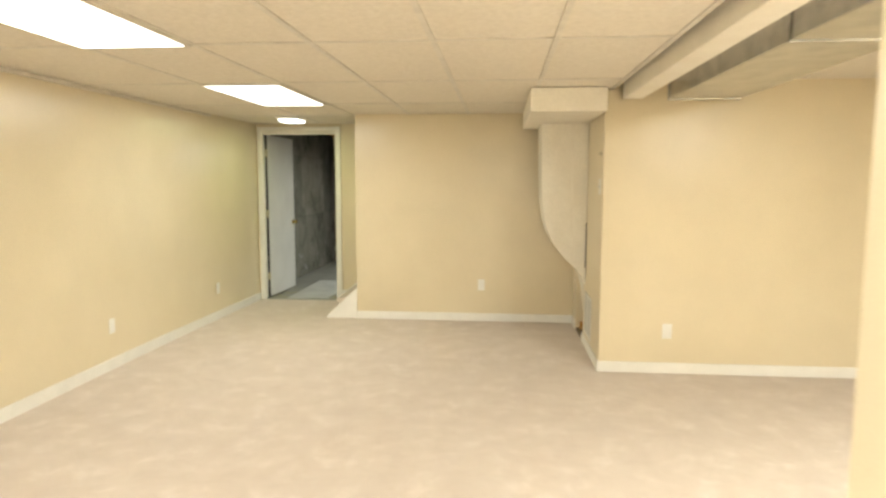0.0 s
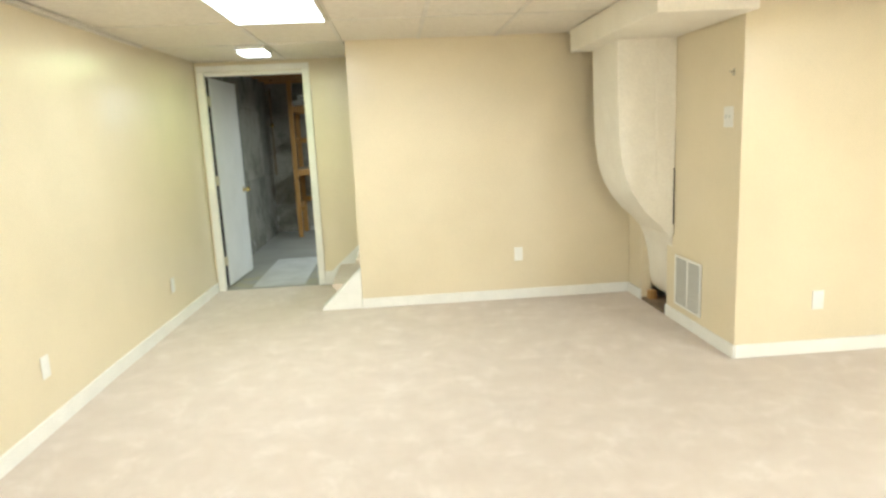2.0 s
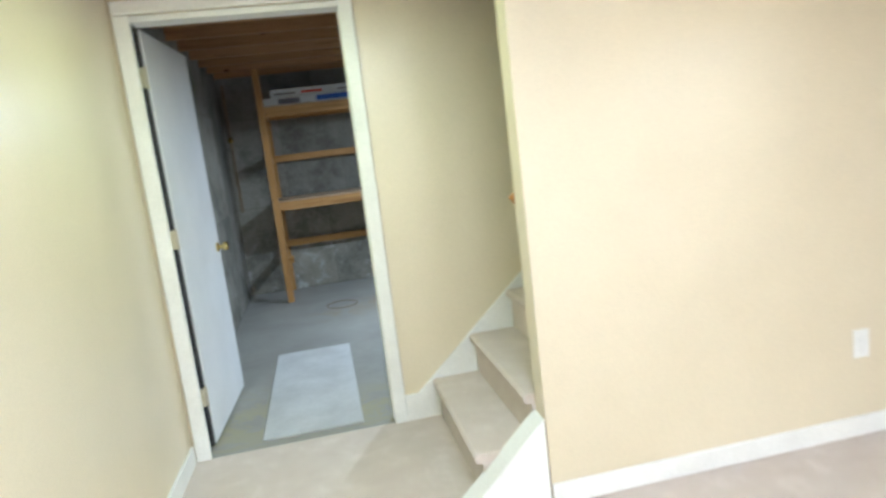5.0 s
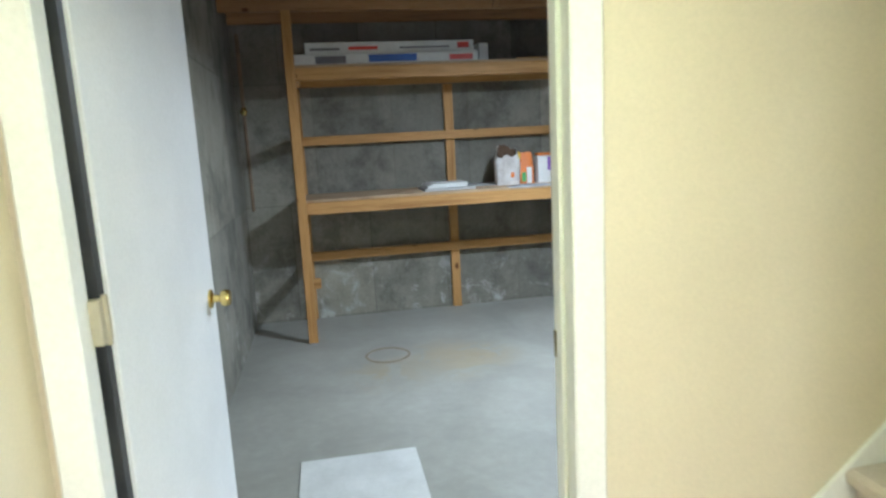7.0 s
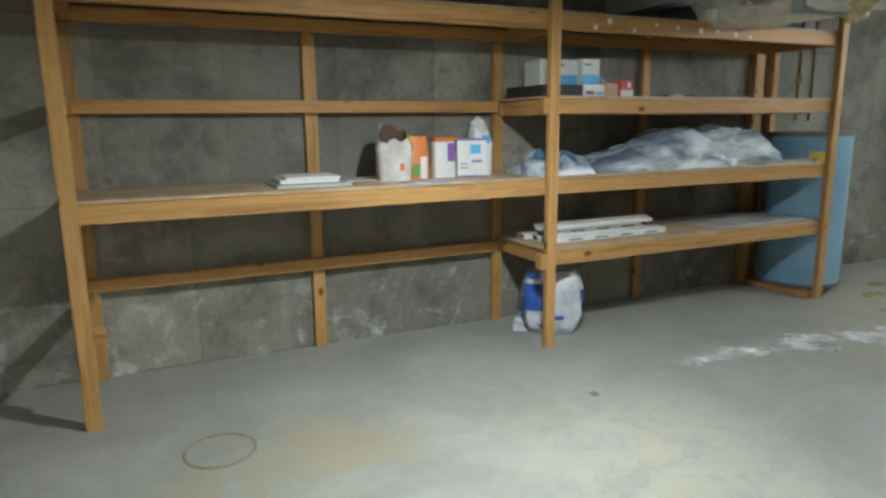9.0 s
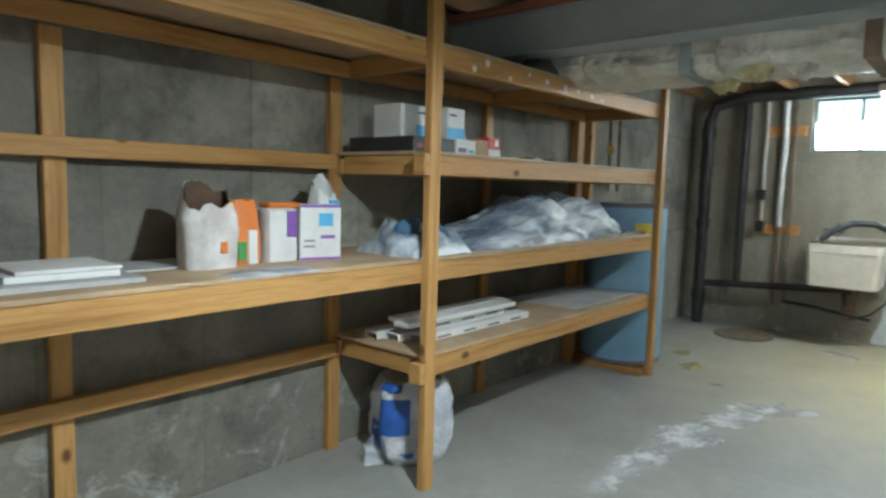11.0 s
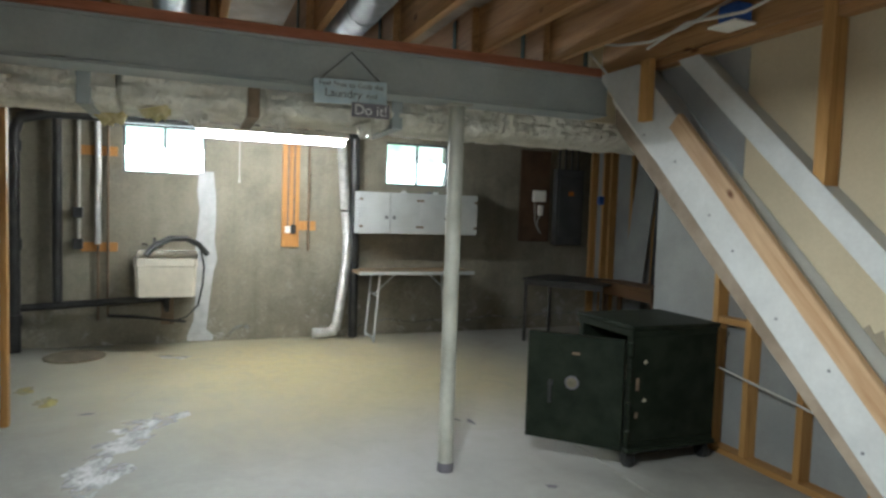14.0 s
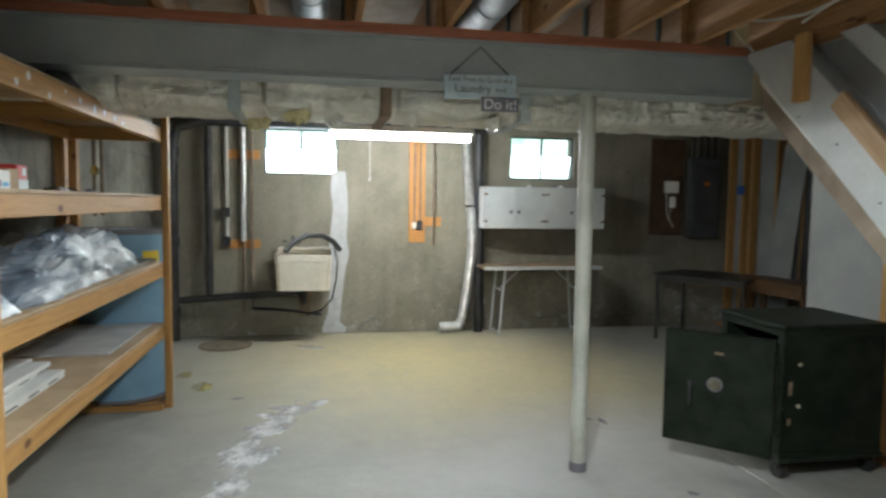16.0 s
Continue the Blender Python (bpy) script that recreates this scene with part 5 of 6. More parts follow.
sp = pipe("soil_stack", [(5.2, 11.22, -0.005), (5.2, 11.22, 2.0), (5.2, 11.16, 2.15), (5.2, 10.9, 2.22), (5.2, 8.0, 2.235)], 0.055, M_BLACK, "black plastic soil pipe along the concrete wall")
for z in (0.3, 1.0, 1.9):
    part("coupling", shift(lathe([(0.05, -0.05), (0.068, -0.05), (0.068, 0.05), (0.05, 0.05)], 18), 0, 0, z), M_BLACK, sp, "", True)
pipe("drain_pipe", [(5.22, 11.2, 0.40), (5.22, 10.85, 0.42), (5.22, 10.2, 0.46), (5.22, 9.9, 0.48)], 0.034, M_BLACK, "black drain pipe from the tub")
pipe("vent_pipe", [(5.25, 10.88, 0.42), (5.25, 10.88, 2.2)], 0.04, M_BLACK, "black vertical vent pipe on the wall")
pipe("conduit", [(5.31, 10.71, 1.0), (5.31, 10.71, 2.24)], 0.016, M_CABLE, "white conduit on the concrete wall", 8)
pw = pipe("foil_pipe", [(5.29, 10.545, 1.0), (5.29, 10.55, 1.3), (5.29, 10.54, 1.7), (5.29, 10.55, 2.22)], 0.028, M_FLEX, "pipe wrapped in crumpled silver foil", 10)
pipe("copper_pipe", [(5.30, 10.46, 0.3), (5.30, 10.46, 2.24)], 0.012, M_RUST, "brown copper pipe on the wall", 8)
pipe("copper_pipe", [(5.30, 10.545, 0.25), (5.30, 10.545, 0.99)], 0.012, M_RUST, "brown copper pipe on the wall", 8)
for z in (0.97, 1.90):
    w_ = thing("pipe_board", 5.335, 10.55, z, "orange wood board behind the pipes", "board")
    part("plank", boxed(-0.012, 0.014, -0.17, 0.15, -0.045, 0.045, 0.002), M_ORANGE, w_)
for z in (1.0, 1.30):
    bx = thing("junction_box", 5.29, 10.715, z, "small black electrical box on the conduit", "electrical box")
    part("box_body", boxed(-0.03, 0.04, -0.04, 0.04, -0.05, 0.05, 0.004), M_BLACK, bx)

# ---- laundry tub ----
tub = thing("laundry_tub", 4.98, 9.925, 0.0, "cream wall-hung laundry tub with a chrome tap", "laundry sink")
def tub_shell():
    bm = bmesh.new()
    out = [(-0.255, -0.275), (0.30, -0.275), (0.30, 0.275), (-0.255, 0.275)]
    def ring(s, z, dx=0.0):
        return [bm.verts.new((x * s + dx, y * s, z)) for x, y in out]
    rs = [ring(0.93, 0.545, 0.01), ring(0.975, 0.83), ring(1.0, 0.835), ring(1.0, 0.905), ring(0.95, 0.907), ring(0.93, 0.86), ring(0.86, 0.58, 0.01)]
    for a, c in zip(rs, rs[1:]):
        for q in range(4):
            bm.faces.new((a[q], a[(q + 1) % 4], c[(q + 1) % 4], c[q]))
    bm.faces.new(rs[0])
    bm.faces.new(rs[-1])
    bmesh.ops.bevel(bm, geom=[e for e in bm.edges if abs(e.verts[0].co.z - e.verts[1].co.z) > 0.03], offset=0.03, segments=3, affect="EDGES")
    return bm
part("basin", tub_shell(), M_CREAM, tub, "", True)
part("back_ledge", boxed(0.16, 0.36, -0.27, 0.27, 0.90, 0.94, 0.01), M_CREAM, tub)
part("tap_body", lathe([(0, 0), (0.03, 0), (0.03, 0.04), (0.016, 0.05), (0.016, 0.13), (0, 0.135)], 14), M_CHROME, tub, "chrome tap", True).location = (0.25, 0.12, 0.94)
part("spout", tube([(0.25, 0.12, 1.02), (0.16, 0.10, 1.04), (0.04, 0.06, 1.02), (0.02, 0.05, 0.98)], 0.011, 10), M_CHROME, tub, "chrome spout", True)
for y in (0.06, 0.19):
    part("tap_handle", bar((0.24, y, 1.0), (0.20, y + 0.03, 1.01), 0.02, 0.02), M_CHROME, tub, "chrome handle")
part("drain_tail", tube([(0.05, 0, 0.56), (0.05, 0, 0.42), (0.12, 0, 0.37), (0.19, 0.02, 0.42), (0.24, 0.05, 0.46)], 0.022, 10), M_BLACK, tub, "black drain trap", True)
part("wall_bracket", boxed(0.29, 0.37, -0.06, 0.06, 0.2, 0.5, 0.003), M_RUST, tub)
pipe("washer_hose", [(4.80, 10.10, 0.93), (4.86, 10.02, 1.02), (4.94, 9.90, 1.08), (5.0, 9.75, 1.08), (5.06, 9.64, 1.02), (5.12, 9.56, 0.92)], 0.028, M_BLACK, "thick black hose curving over the tub rim", 12)
pipe("power_cord", [(5.08, 9.62, 0.95), (5.12, 9.585, 0.8), (5.14, 9.60, 0.6), (5.16, 9.64, 0.4), (5.2, 9.75, 0.28), (5.25, 9.9, 0.22)], 0.009, M_BLACK, "thin black hose hanging beside the tub", 8)
pipe("water_line", [(5.28, 10.46, 0.3), (5.28, 10.2, 0.28), (5.28, 9.75, 0.22)], 0.014, M_BLACK, "dark water line low on the wall", 8)

# white sealer painted over a crack in the wall
structure("wall_crack_patch", prism([(9.50, 1.75), (9.64, 1.75), (9.655, 1.55), (9.63, 1.35), (9.66, 1.05), (9.68, 0.8), (9.66, 0.5), (9.68, 0.22), (9.74, 0.06), (9.74, 0.005), (9.49, 0.005), (9.49, 0.06), (9.555, 0.12), (9.53, 0.4), (9.49, 0.72), (9.455, 0.85), (9.485, 1.05), (9.47, 1.3), (9.475, 1.5)], 0, 5.343, 5.352), M_PATCH, "white sealer painted over a wall crack", "wall patch")

# orange electrical board
eb = thing("electrical_board", 5.33, 8.72, 0.99, "orange varnished board with conduits and a switch box", "electrical board")
part("backboard", boxed(-0.012, 0.018, -0.09, 0.09, 0.0, 1.18, 0.003), M_ORANGE, eb)
part("cross_board", boxed(-0.012, 0.018, -0.27, -0.092, 0.18, 0.28, 0.003), M_ORANGE, eb)
for y in (-0.035, 0.03):
    part("conduit_run", tube([(-0.022, y, 0.2), (-0.022, y, 1.25)], 0.011, 8), M_RUST, eb, "", True)
part("switch_box", boxed(-0.06, -0.012, -0.055, 0.0, 0.14, 0.24, 0.004), M_BLACK, eb)
part("outlet_plate", boxed(-0.05, -0.012, 0.005, 0.06, 0.15, 0.22, 0.004), M_WHITE, eb)
part("side_pipe", tube([(-0.02, -0.19, -0.04), (-0.02, -0.19, 1.2)], 0.012, 8), M_RUST, eb, "", True)

# silver dryer vent with its elbow
def flex(path, r):
    pts = []
    for a, b_ in zip(path, path[1:]):
        n = max(2, int((Vector(b_) - Vector(a)).length / 0.012))
        pts += [Vector(a).lerp(Vector(b_), i / n) for i in range(n)]
    pts.append(Vector(path[-1]))
    return tube(pts, r, 18, radii=[r * (1 + 0.05 * (1 if i % 2 else -1)) for i in range(len(pts))])
dv = thing("dryer_vent", 5.25, 8.2, -0.004, "silver foil dryer vent hose with an elbow foot", "vent hose")
part("hose", flex([(0, 0.0, 2.24), (0, -0.02, 1.9), (0, -0.055, 1.45), (0, -0.09, 1.1), (0, -0.085, 0.85), (0, -0.04, 0.5), (0, 0.0, 0.22), (0, 0.02, 0.12)], 0.05), M_FLEX, dv, "", True)
part("elbow", tube([(0, 0.02, 0.13), (0, 0.05, 0.075), (0, 0.12, 0.06), (0, 0.27, 0.058)], 0.056, 18), M_FLEX, dv, "silver elbow", True)
part("clamp", shift(lathe([(0.05, -0.012), (0.057, -0.012), (0.057, 0.012), (0.05, 0.012)], 18), 0, -0.06, 1.40), M_CHROME, dv)
pipe("soil_pipe", [(5.25, 8.03, -0.004), (5.25, 8.03, 1.0), (5.25, 8.05, 2.24)], 0.05, M_BLACK, "black vertical soil pipe beside the vent hose")

# ---- wall cabinet, folding table ----
wcab = thing("wall_cabinet", 5.17, 7.36, 1.16, "grey-white painted wall cabinet with four doors", "cabinet")
part("cabinet_body", boxed(-0.15, 0.18, -0.69, 0.69, 0.0, 0.45, 0.003), M_CABINET, wcab)
for k in range(4):
    y0 = -0.688 + 0.345 * k
    dd = part("cabinet_door", boxed(-0.170, -0.152, y0, y0 + 0.341, 0.004, 0.446, 0.002), M_CABINET, wcab)
    ky = y0 + (0.30 if k % 2 == 0 else 0.04)
    part("handle", shift(lathe([(0, 0), (0.018, 0.002), (0.02, 0.012), (0, 0.016)], 10), 0, 0, 0), M_INK, dd, "dark knob").matrix_local = pose(-0.170, ky, 0.18, 0, -90, 0)
    hy = y0 + (0.02 if k % 2 == 0 else 0.321)
    for z in (0.08, 0.37):
        part("hinge", boxed(-0.174, -0.170, hy - 0.02, hy + 0.02, z - 0.012, z + 0.012), M_RUST, dd)
ft = thing("folding_table", 5.05, 7.40, -0.006, "folding table with a brown top and metal legs", "table")
part("tabletop", boxed(-0.17, 0.28, -0.66, 0.66, 0.735, 0.765, 0.004), M_TABLETOP, ft)
part("edge_band", boxed(-0.176, -0.171, -0.665, 0.665, 0.73, 0.768, 0.002), M_CABINET, ft, "pale metal edge")
for s_ in (-1, 1):
    for x in (-0.13, 0.22):
        part("leg", tube([(x, s_ * 0.42, 0.735), (x, s_ * 0.48, 0.0)], 0.013, 8), M_CABINET, ft, "", True)
    part("cross_tube", tube([(-0.13, s_ * 0.475, 0.04), (0.22, s_ * 0.475, 0.04)], 0.011, 8), M_CABINET, ft, "", True)
    part("brace", tube([(0.04, s_ * 0.18, 0.735), (0.04, s_ * 0.44, 0.5)], 0.008, 6), M_CABINET, ft, "", True)
    part("leg_bar", tube([(-0.13, s_ * 0.44, 0.5), (0.22, s_ * 0.44, 0.5)], 0.008, 6), M_CABINET, ft, "", True)

sb = thing("spray_bottle", 5.12, 6.90, 1.61, "small blue plastic bottle standing on the wall cabinet", "bottle")
part("bottle_body", lathe([(0, 0), (0.032, 0), (0.034, 0.01), (0.034, 0.10), (0.014, 0.125), (0.014, 0.14), (0, 0.14)], 16), M_PBLUE, sb, "", True)
part("cap", lathe([(0, 0.14), (0.016, 0.14), (0.016, 0.165), (0.008, 0.185), (0, 0.185)], 12), M_PYELLOW, sb, "yellow cap", True)
for y, m in ((7.54, M_PAPER), (7.24, M_INK), (7.17, M_PAPER)):
    t_ = thing("small_hardware", 5.05, y, 1.61, "small loose piece lying on the wall cabinet", "hardware")
    part("piece", heap(0.05, 0.06, 0.03, y, 10, 6), m, t_, "", True)
M_BENCH = wood("dark_brown_bench", 0, (0.09, 0.05, 0.025), (0.16, 0.09, 0.045), 0.5, False)
wb = thing("work_bench", 3.80, 5.36, -0.006, "low brown wooden bench by the far studs", "bench")
part("bench_top", boxed(-0.42, 0.42, -0.15, 0.15, 0.705, 0.73, 0.003), M_BENCH, wb)
part("apron", boxed(-0.41, 0.41, 0.12, 0.14, 0.59, 0.704, 0.002), M_BENCH, wb)
for sx in (-1, 1):
    for sy in (-1, 1):
        part("leg", boxed(sx * 0.38 - 0.02, sx * 0.38 + 0.02, sy * 0.09 - 0.02, sy * 0.09 + 0.02, 0, 0.704, 0.002), M_BENCH, wb)

bt = thing("black_table", 4.47, 5.68, -0.006, "low black metal table by the far studs", "table", "", 34)
part("tabletop", boxed(-0.475, 0.475, -0.35, 0.35, 0.69, 0.715, 0.006), M_BLACK, bt)
for sx in (-1, 1):
    for sy in (-1, 1):
        part("leg", boxed(sx * 0.44 - 0.014, sx * 0.44 + 0.014, sy * 0.32 - 0.014, sy * 0.32 + 0.014, 0, 0.69), M_BLACK, bt)
part("apron", boxed(-0.45, 0.45, -0.335, -0.32, 0.64, 0.69), M_BLACK, bt)
part("apron", boxed(-0.45, 0.45, 0.32, 0.335, 0.64, 0.69), M_BLACK, bt)

# ---- electrical panel on its board ----
ep = thing("panel_board", 5.33, 5.74, 1.09, "dark brown board with a white wall telephone", "electrical board")
part("backboard", boxed(-0.012, 0.018, -0.21, 0.21, 0.0, 1.12, 0.003), surface("dark_stained_board", (0.07, 0.038, 0.02), (0.11, 0.062, 0.032), 0.6), ep)
ph = thing("wall_phone", 5.31, 5.70, 1.58, "white wall box with a hanging cord", "telephone")
part("phone_body", boxed(-0.04, 0.005, -0.09, 0.09, 0.0, 0.14, 0.01), M_WHITE, ph)
part("handset", boxed(-0.05, -0.01, -0.05, 0.02, -0.17, -0.04, 0.012), M_WHITE, ph)
part("cord", tube([(-0.02, -0.01, -0.17), (-0.02, 0.03, -0.3), (-0.02, -0.04, -0.4), (-0.02, 0.05, -0.25), (-0.02, 0.06, 0.0)], 0.006, 6), M_CABLE, ph, "", True)
eb2 = thing("breaker_panel", 5.29, 5.28, 1.05, "dark grey breaker panel on the far wall", "breaker panel")
part("panel_box", boxed(-0.04, 0.055, -0.20, 0.20, 0.0, 0.95, 0.005), M_GREYPAINT, eb2)
part("panel_door", boxed(-0.052, -0.041, -0.16, 0.16, 0.1, 0.85, 0.003), M_GREYPAINT, eb2)
part("label", boxed(-0.054, -0.052, -0.04, 0.03, 0.62, 0.67), M_PORANGE, eb2, "orange sticker")
for k in range(4):
    pipe("conduit", [(5.30, 5.15 + 0.09 * k, 2.0), (5.30, 5.15 + 0.09 * k, 2.3)], 0.014, M_BLACK, "dark conduit rising from the panel", 8)
bb = thing("junction_box", 4.95, 5.03, 1.62, "small blue electrical box on a stud", "electrical box")
part("box_body", boxed(-0.03, 0.03, -0.03, 0.04, -0.05, 0.05, 0.004), M_PBLUE, bb)

# ---- the safe with its door swung open ----
safe = thing("iron_safe", 1.495, 7.105, -0.006, "old dark green iron safe on casters, door open", "safe", "", 0)
part("bottom_panel", boxed(-0.265, 0.265, -0.31, 0.31, 0.125, 0.155), M_SAFE, safe)
part("top_panel", boxed(-0.265, 0.265, -0.31, 0.31, 0.765, 0.80), M_SAFE, safe)
part("side_panel", boxed(-0.265, -0.215, -0.31, 0.31, 0.155, 0.765, 0.004), M_SAFE, safe)
part("side_panel", boxed(0.215, 0.265, -0.31, 0.31, 0.155, 0.765, 0.004), M_SAFE, safe)
part("back_panel", boxed(-0.215, 0.215, -0.31, -0.25, 0.155, 0.765), M_SAFE, safe)
part("top_lip", boxed(-0.278, 0.278, -0.322, 0.322, 0.80, 0.826, 0.008), M_SAFE, safe)
part("base_rim", boxed(-0.278, 0.278, -0.322, 0.322, 0.098, 0.124, 0.006), M_SAFE, safe)
part("inner_shelf", boxed(-0.214, 0.214, -0.24, 0.2, 0.47, 0.485), M_RUST, safe)
sd = part("safe_door", boxed(-0.055, 0.0, 0.015, 0.565, 0.135, 0.755, 0.006), M_SAFE, safe, "thick dark green door")
sd.matrix_local = pose(-0.272, 0.335, 0, 0, 0, -45)
dial = part("dial", lathe([(0, 0), (0.030, 0), (0.030, 0.008), (0.022, 0.012), (0.019, 0.026), (0, 0.028)], 24), surface("dull_dial_metal", (0.13, 0.115, 0.075), (0.21, 0.185, 0.125), 0.5, 9, 60, 0.1, 0.001, 0.3), sd, "worn metal combination dial", True)
dial.matrix_local = pose(-0.055, 0.30, 0.483, 0, -90, 0)
part("dial_ring", shift(lathe([(0, 0), (0.040, 0), (0.040, 0.003), (0, 0.003)], 24), 0, 0, 0), M_INK, sd).matrix_local = pose(-0.055, 0.30, 0.483, 0, -90, 0)
part("handle", bar((-0.08, 0.42, 0.36), (-0.08, 0.42, 0.49), 0.016, 0.016), M_BLACK, sd, "dark lever handle")
part("handle_stem", bar((-0.055, 0.42, 0.47), (-0.085, 0.42, 0.47), 0.02, 0.02), M_INK, sd)
part("name_plate", boxed(-0.057, -0.055, 0.26, 0.305, 0.645, 0.66), M_RUST, sd, "small worn plate")
for z in (0.20, 0.36, 0.55, 0.70):
    part("door_hinge", shift(lathe([(0, -0.035), (0.018, -0.035), (0.018, 0.035), (0, 0.035)], 10), -0.272, 0.328, z), M_SAFE, safe, "", True)
for z, h_ in ((0.46, 0.10), (0.30, 0.05)):
    part("bolt_plate", boxed(-0.268, -0.265, 0.253, 0.272, z, z + h_ * 0.7), M_RUST, safe, "worn brass latch")
for z in (0.40, 0.62):
    part("rivet", shift(lathe([(0, 0), (0.012, 0), (0.009, 0.006), (0, 0.008)], 10), 0, 0, 0), M_HINGE, safe).matrix_local = pose(-0.265, 0.21, z, 0, -90, 0)
for sx in (-0.22, 0.22):
    for sy in (-0.27, 0.27):
        cs = part("caster", lathe([(0, -0.02), (0.044, -0.02), (0.05, 0.0), (0.044, 0.02), (0, 0.02)], 18), M_BLACK, safe, "", True)
        cs.matrix_local = pose(sx, sy, 0.05, 90, 0, 0)
        part("caster_fork", boxed(sx - 0.02, sx + 0.02, sy - 0.03, sy + 0.03, 0.05, 0.099), M_BLACK, safe)

# ---- tube lamp with pull cord ----
tl = thing("tube_lamp", 4.09, 9.045, 2.02, "lit fluorescent tube lamp hung under the joists", "ceiling light")
part("housing", boxed(-0.07, 0.07, -0.64, 0.64, 0.02, 0.075, 0.006), M_WHITE, tl)
M_TUBELIGHT = glow("lit_fluorescent_tube", (1.0, 0.97, 0.88), 104)
part("tube_cover", tube([(0, -0.61, -0.012), (0, 0.61, -0.012)], 0.027, 14), M_TUBELIGHT, tl, "glowing tube", True)
for y in (-0.275, 0.155):
    part("hanger", tube([(0, y, 0.075), (0, y, 0.245)], 0.004, 6), M_CHROME, tl)
part("pull_cord", tube([(-0.05, 0.29, 0.02), (-0.05, 0.29, -0.38)], 0.004, 6), M_CABLE, tl)
part("cord_knob", shift(lathe([(0, 0), (0.009, 0.005), (0.008, 0.03), (0, 0.035)], 8), -0.05, 0.29, -0.41), M_CABLE, tl, "", True)
bu = thing("ceiling_bulb", -0.25, 9.4, 1.985, "lit bare bulb hung on a cord under the joists", "light bulb")
part("cord", tube([(0, 0, 0.1), (0, 0.0, 0.3), (0, 0.0, 0.5155)], 0.005, 6), M_CABLE, bu)
part("holder", lathe([(0, 0.05), (0.02, 0.05), (0.022, 0.10), (0.012, 0.12), (0, 0.12)], 14), M_WHITE, bu, "", True)
# unseen reflector, added to go with the downward area lamp
part("reflector", lathe([(0.018, 0.062), (0.06, 0.05), (0.085, 0.028), (0.088, 0.028), (0.063, 0.054), (0.02, 0.066)], 24), M_WHITE, bu, "shallow white reflector, added and unseen", True)
part("bulb", lathe([(0, 0.002), (0.02, 0.005), (0.03, 0.022), (0.022, 0.042), (0.012, 0.052), (0, 0.052)], 16), M_TUBE, bu, "glowing bulb", True)

# ---- hanging sign ----
sg = thing("hanging_sign", 1.425, 9.0, 1.93, "weathered pale blue laundry sign hung by a wire", "sign", "", -90)
M_SIGN = surface("pale_blue_sign_board", (0.44, 0.57, 0.65), (0.60, 0.70, 0.74), 0.7, 9, 60, 0.1, 0.001)
part("upper_board", boxed(-0.18, 0.18, -0.006, 0.006, 0.0, 0.115, 0.003), M_SIGN, sg).matrix_local = pose(0, 0, 0, 0, -2, 0)
part("lower_board", boxed(0.0, 0.19, -0.012, -0.004, -0.06, 0.01, 0.002), M_INK, sg, "dark grey lower board").matrix_local = pose(0, -0.006, 0, 0, 0, 0)
part("wire", tube([(-0.15, 0, 0.11), (0.0, 0.012, 0.25), (0.15, 0, 0.11)], 0.003, 6), M_BLACK, sg)


def lettering(text, x, z, size, m, parent, y):
    cu = bpy.data.curves.new("lettering", "FONT")
    cu.body, cu.size, cu.align_x, cu.extrude = text, size, "CENTER", 0.0006
    cu.materials.append(m)
    ob = new("lettering", cu)
    ob.parent = parent
    ob.matrix_local = pose(x, y, z, 90, 0, 0)
    return ob


lettering("Feel Free to Grab the", 0.0, 0.078, 0.036, M_INK, sg, -0.008)
lettering("Laundry", -0.04, 0.028, 0.056, M_INK, sg, -0.008)
lettering("And", 0.10, 0.034, 0.034, M_INK, sg, -0.008)
lettering("Do it!", 0.095, -0.048, 0.070, M_PAPER, sg, -0.020)

# ---- white sheet on the floor, cover, marks ----
ws = thing("floor_sheet", -1.565, 8.29, -0.006, "white board sheet laid on the floor inside the door", "board")
part("sheet", boxed(-0.255, 0.255, -0.72, 0.72, 0.0, 0.010, 0.002), surface("scuffed_white_board", (0.47, 0.47, 0.46), (0.58, 0.58, 0.57), 0.6, 4, 60, 0.1, 0.001), ws)
mc = thing("floor_cover", 4.87, 10.68, -0.006, "round brown cover set on the concrete floor", "manhole cover")
part("cover", lathe([(0, 0), (0.25, 0), (0.25, 0.012), (0.24, 0.018), (0, 0.018)], 36), surface("tan_iron_cover", (0.13, 0.105, 0.07), (0.19, 0.155, 0.105), 0.7, 12, 60, 0.3, 0.003), mc)


def splat(x, y, sx, sy, turn, m, label, seed):
    t_ = thing("paint_mark", x, y, -0.006, label, "paint mark", "", turn)
    bm = bmesh.new()
    c = bm.verts.new((0, 0, 0.0016))
    ring = []
    for q in range(40):
        a = math.tau * q / 40
        r = 1 + 0.75 * noise.noise((math.cos(a) * 2.2 + seed, math.sin(a) * 2.2, seed)) + 0.3 * noise.noise((math.cos(a) * 7, math.sin(a) * 7 + seed, 3))
        ring.append(bm.verts.new((sx * r * math.cos(a), sy * r * math.sin(a), 0.0012)))
    for q in range(40):
        bm.faces.new((c, ring[q], ring[(q + 1) % 40]))
    part("paint", bm, m, t_)


def spill_material(name, dark, light):
    m, nt, b = mat(name)
    v = coords(nt, (1.0, 1.6, 1.0), 7.0)
    nt.links.new(ramp(nt, noise_tex(nt, v, 9, 4), [(0.35, dark), (0.65, light)]), b.inputs["Base Color"])
    b.inputs["Roughness"].default_value = 0.55
    nt.links.new(ramp(nt, noise_tex(nt, v, 4.5, 8, 0.74, 0.2), [(0.36, (0, 0, 0)), (0.64, (0.85, 0.85, 0.85))]), b.inputs["Alpha"])
    return m


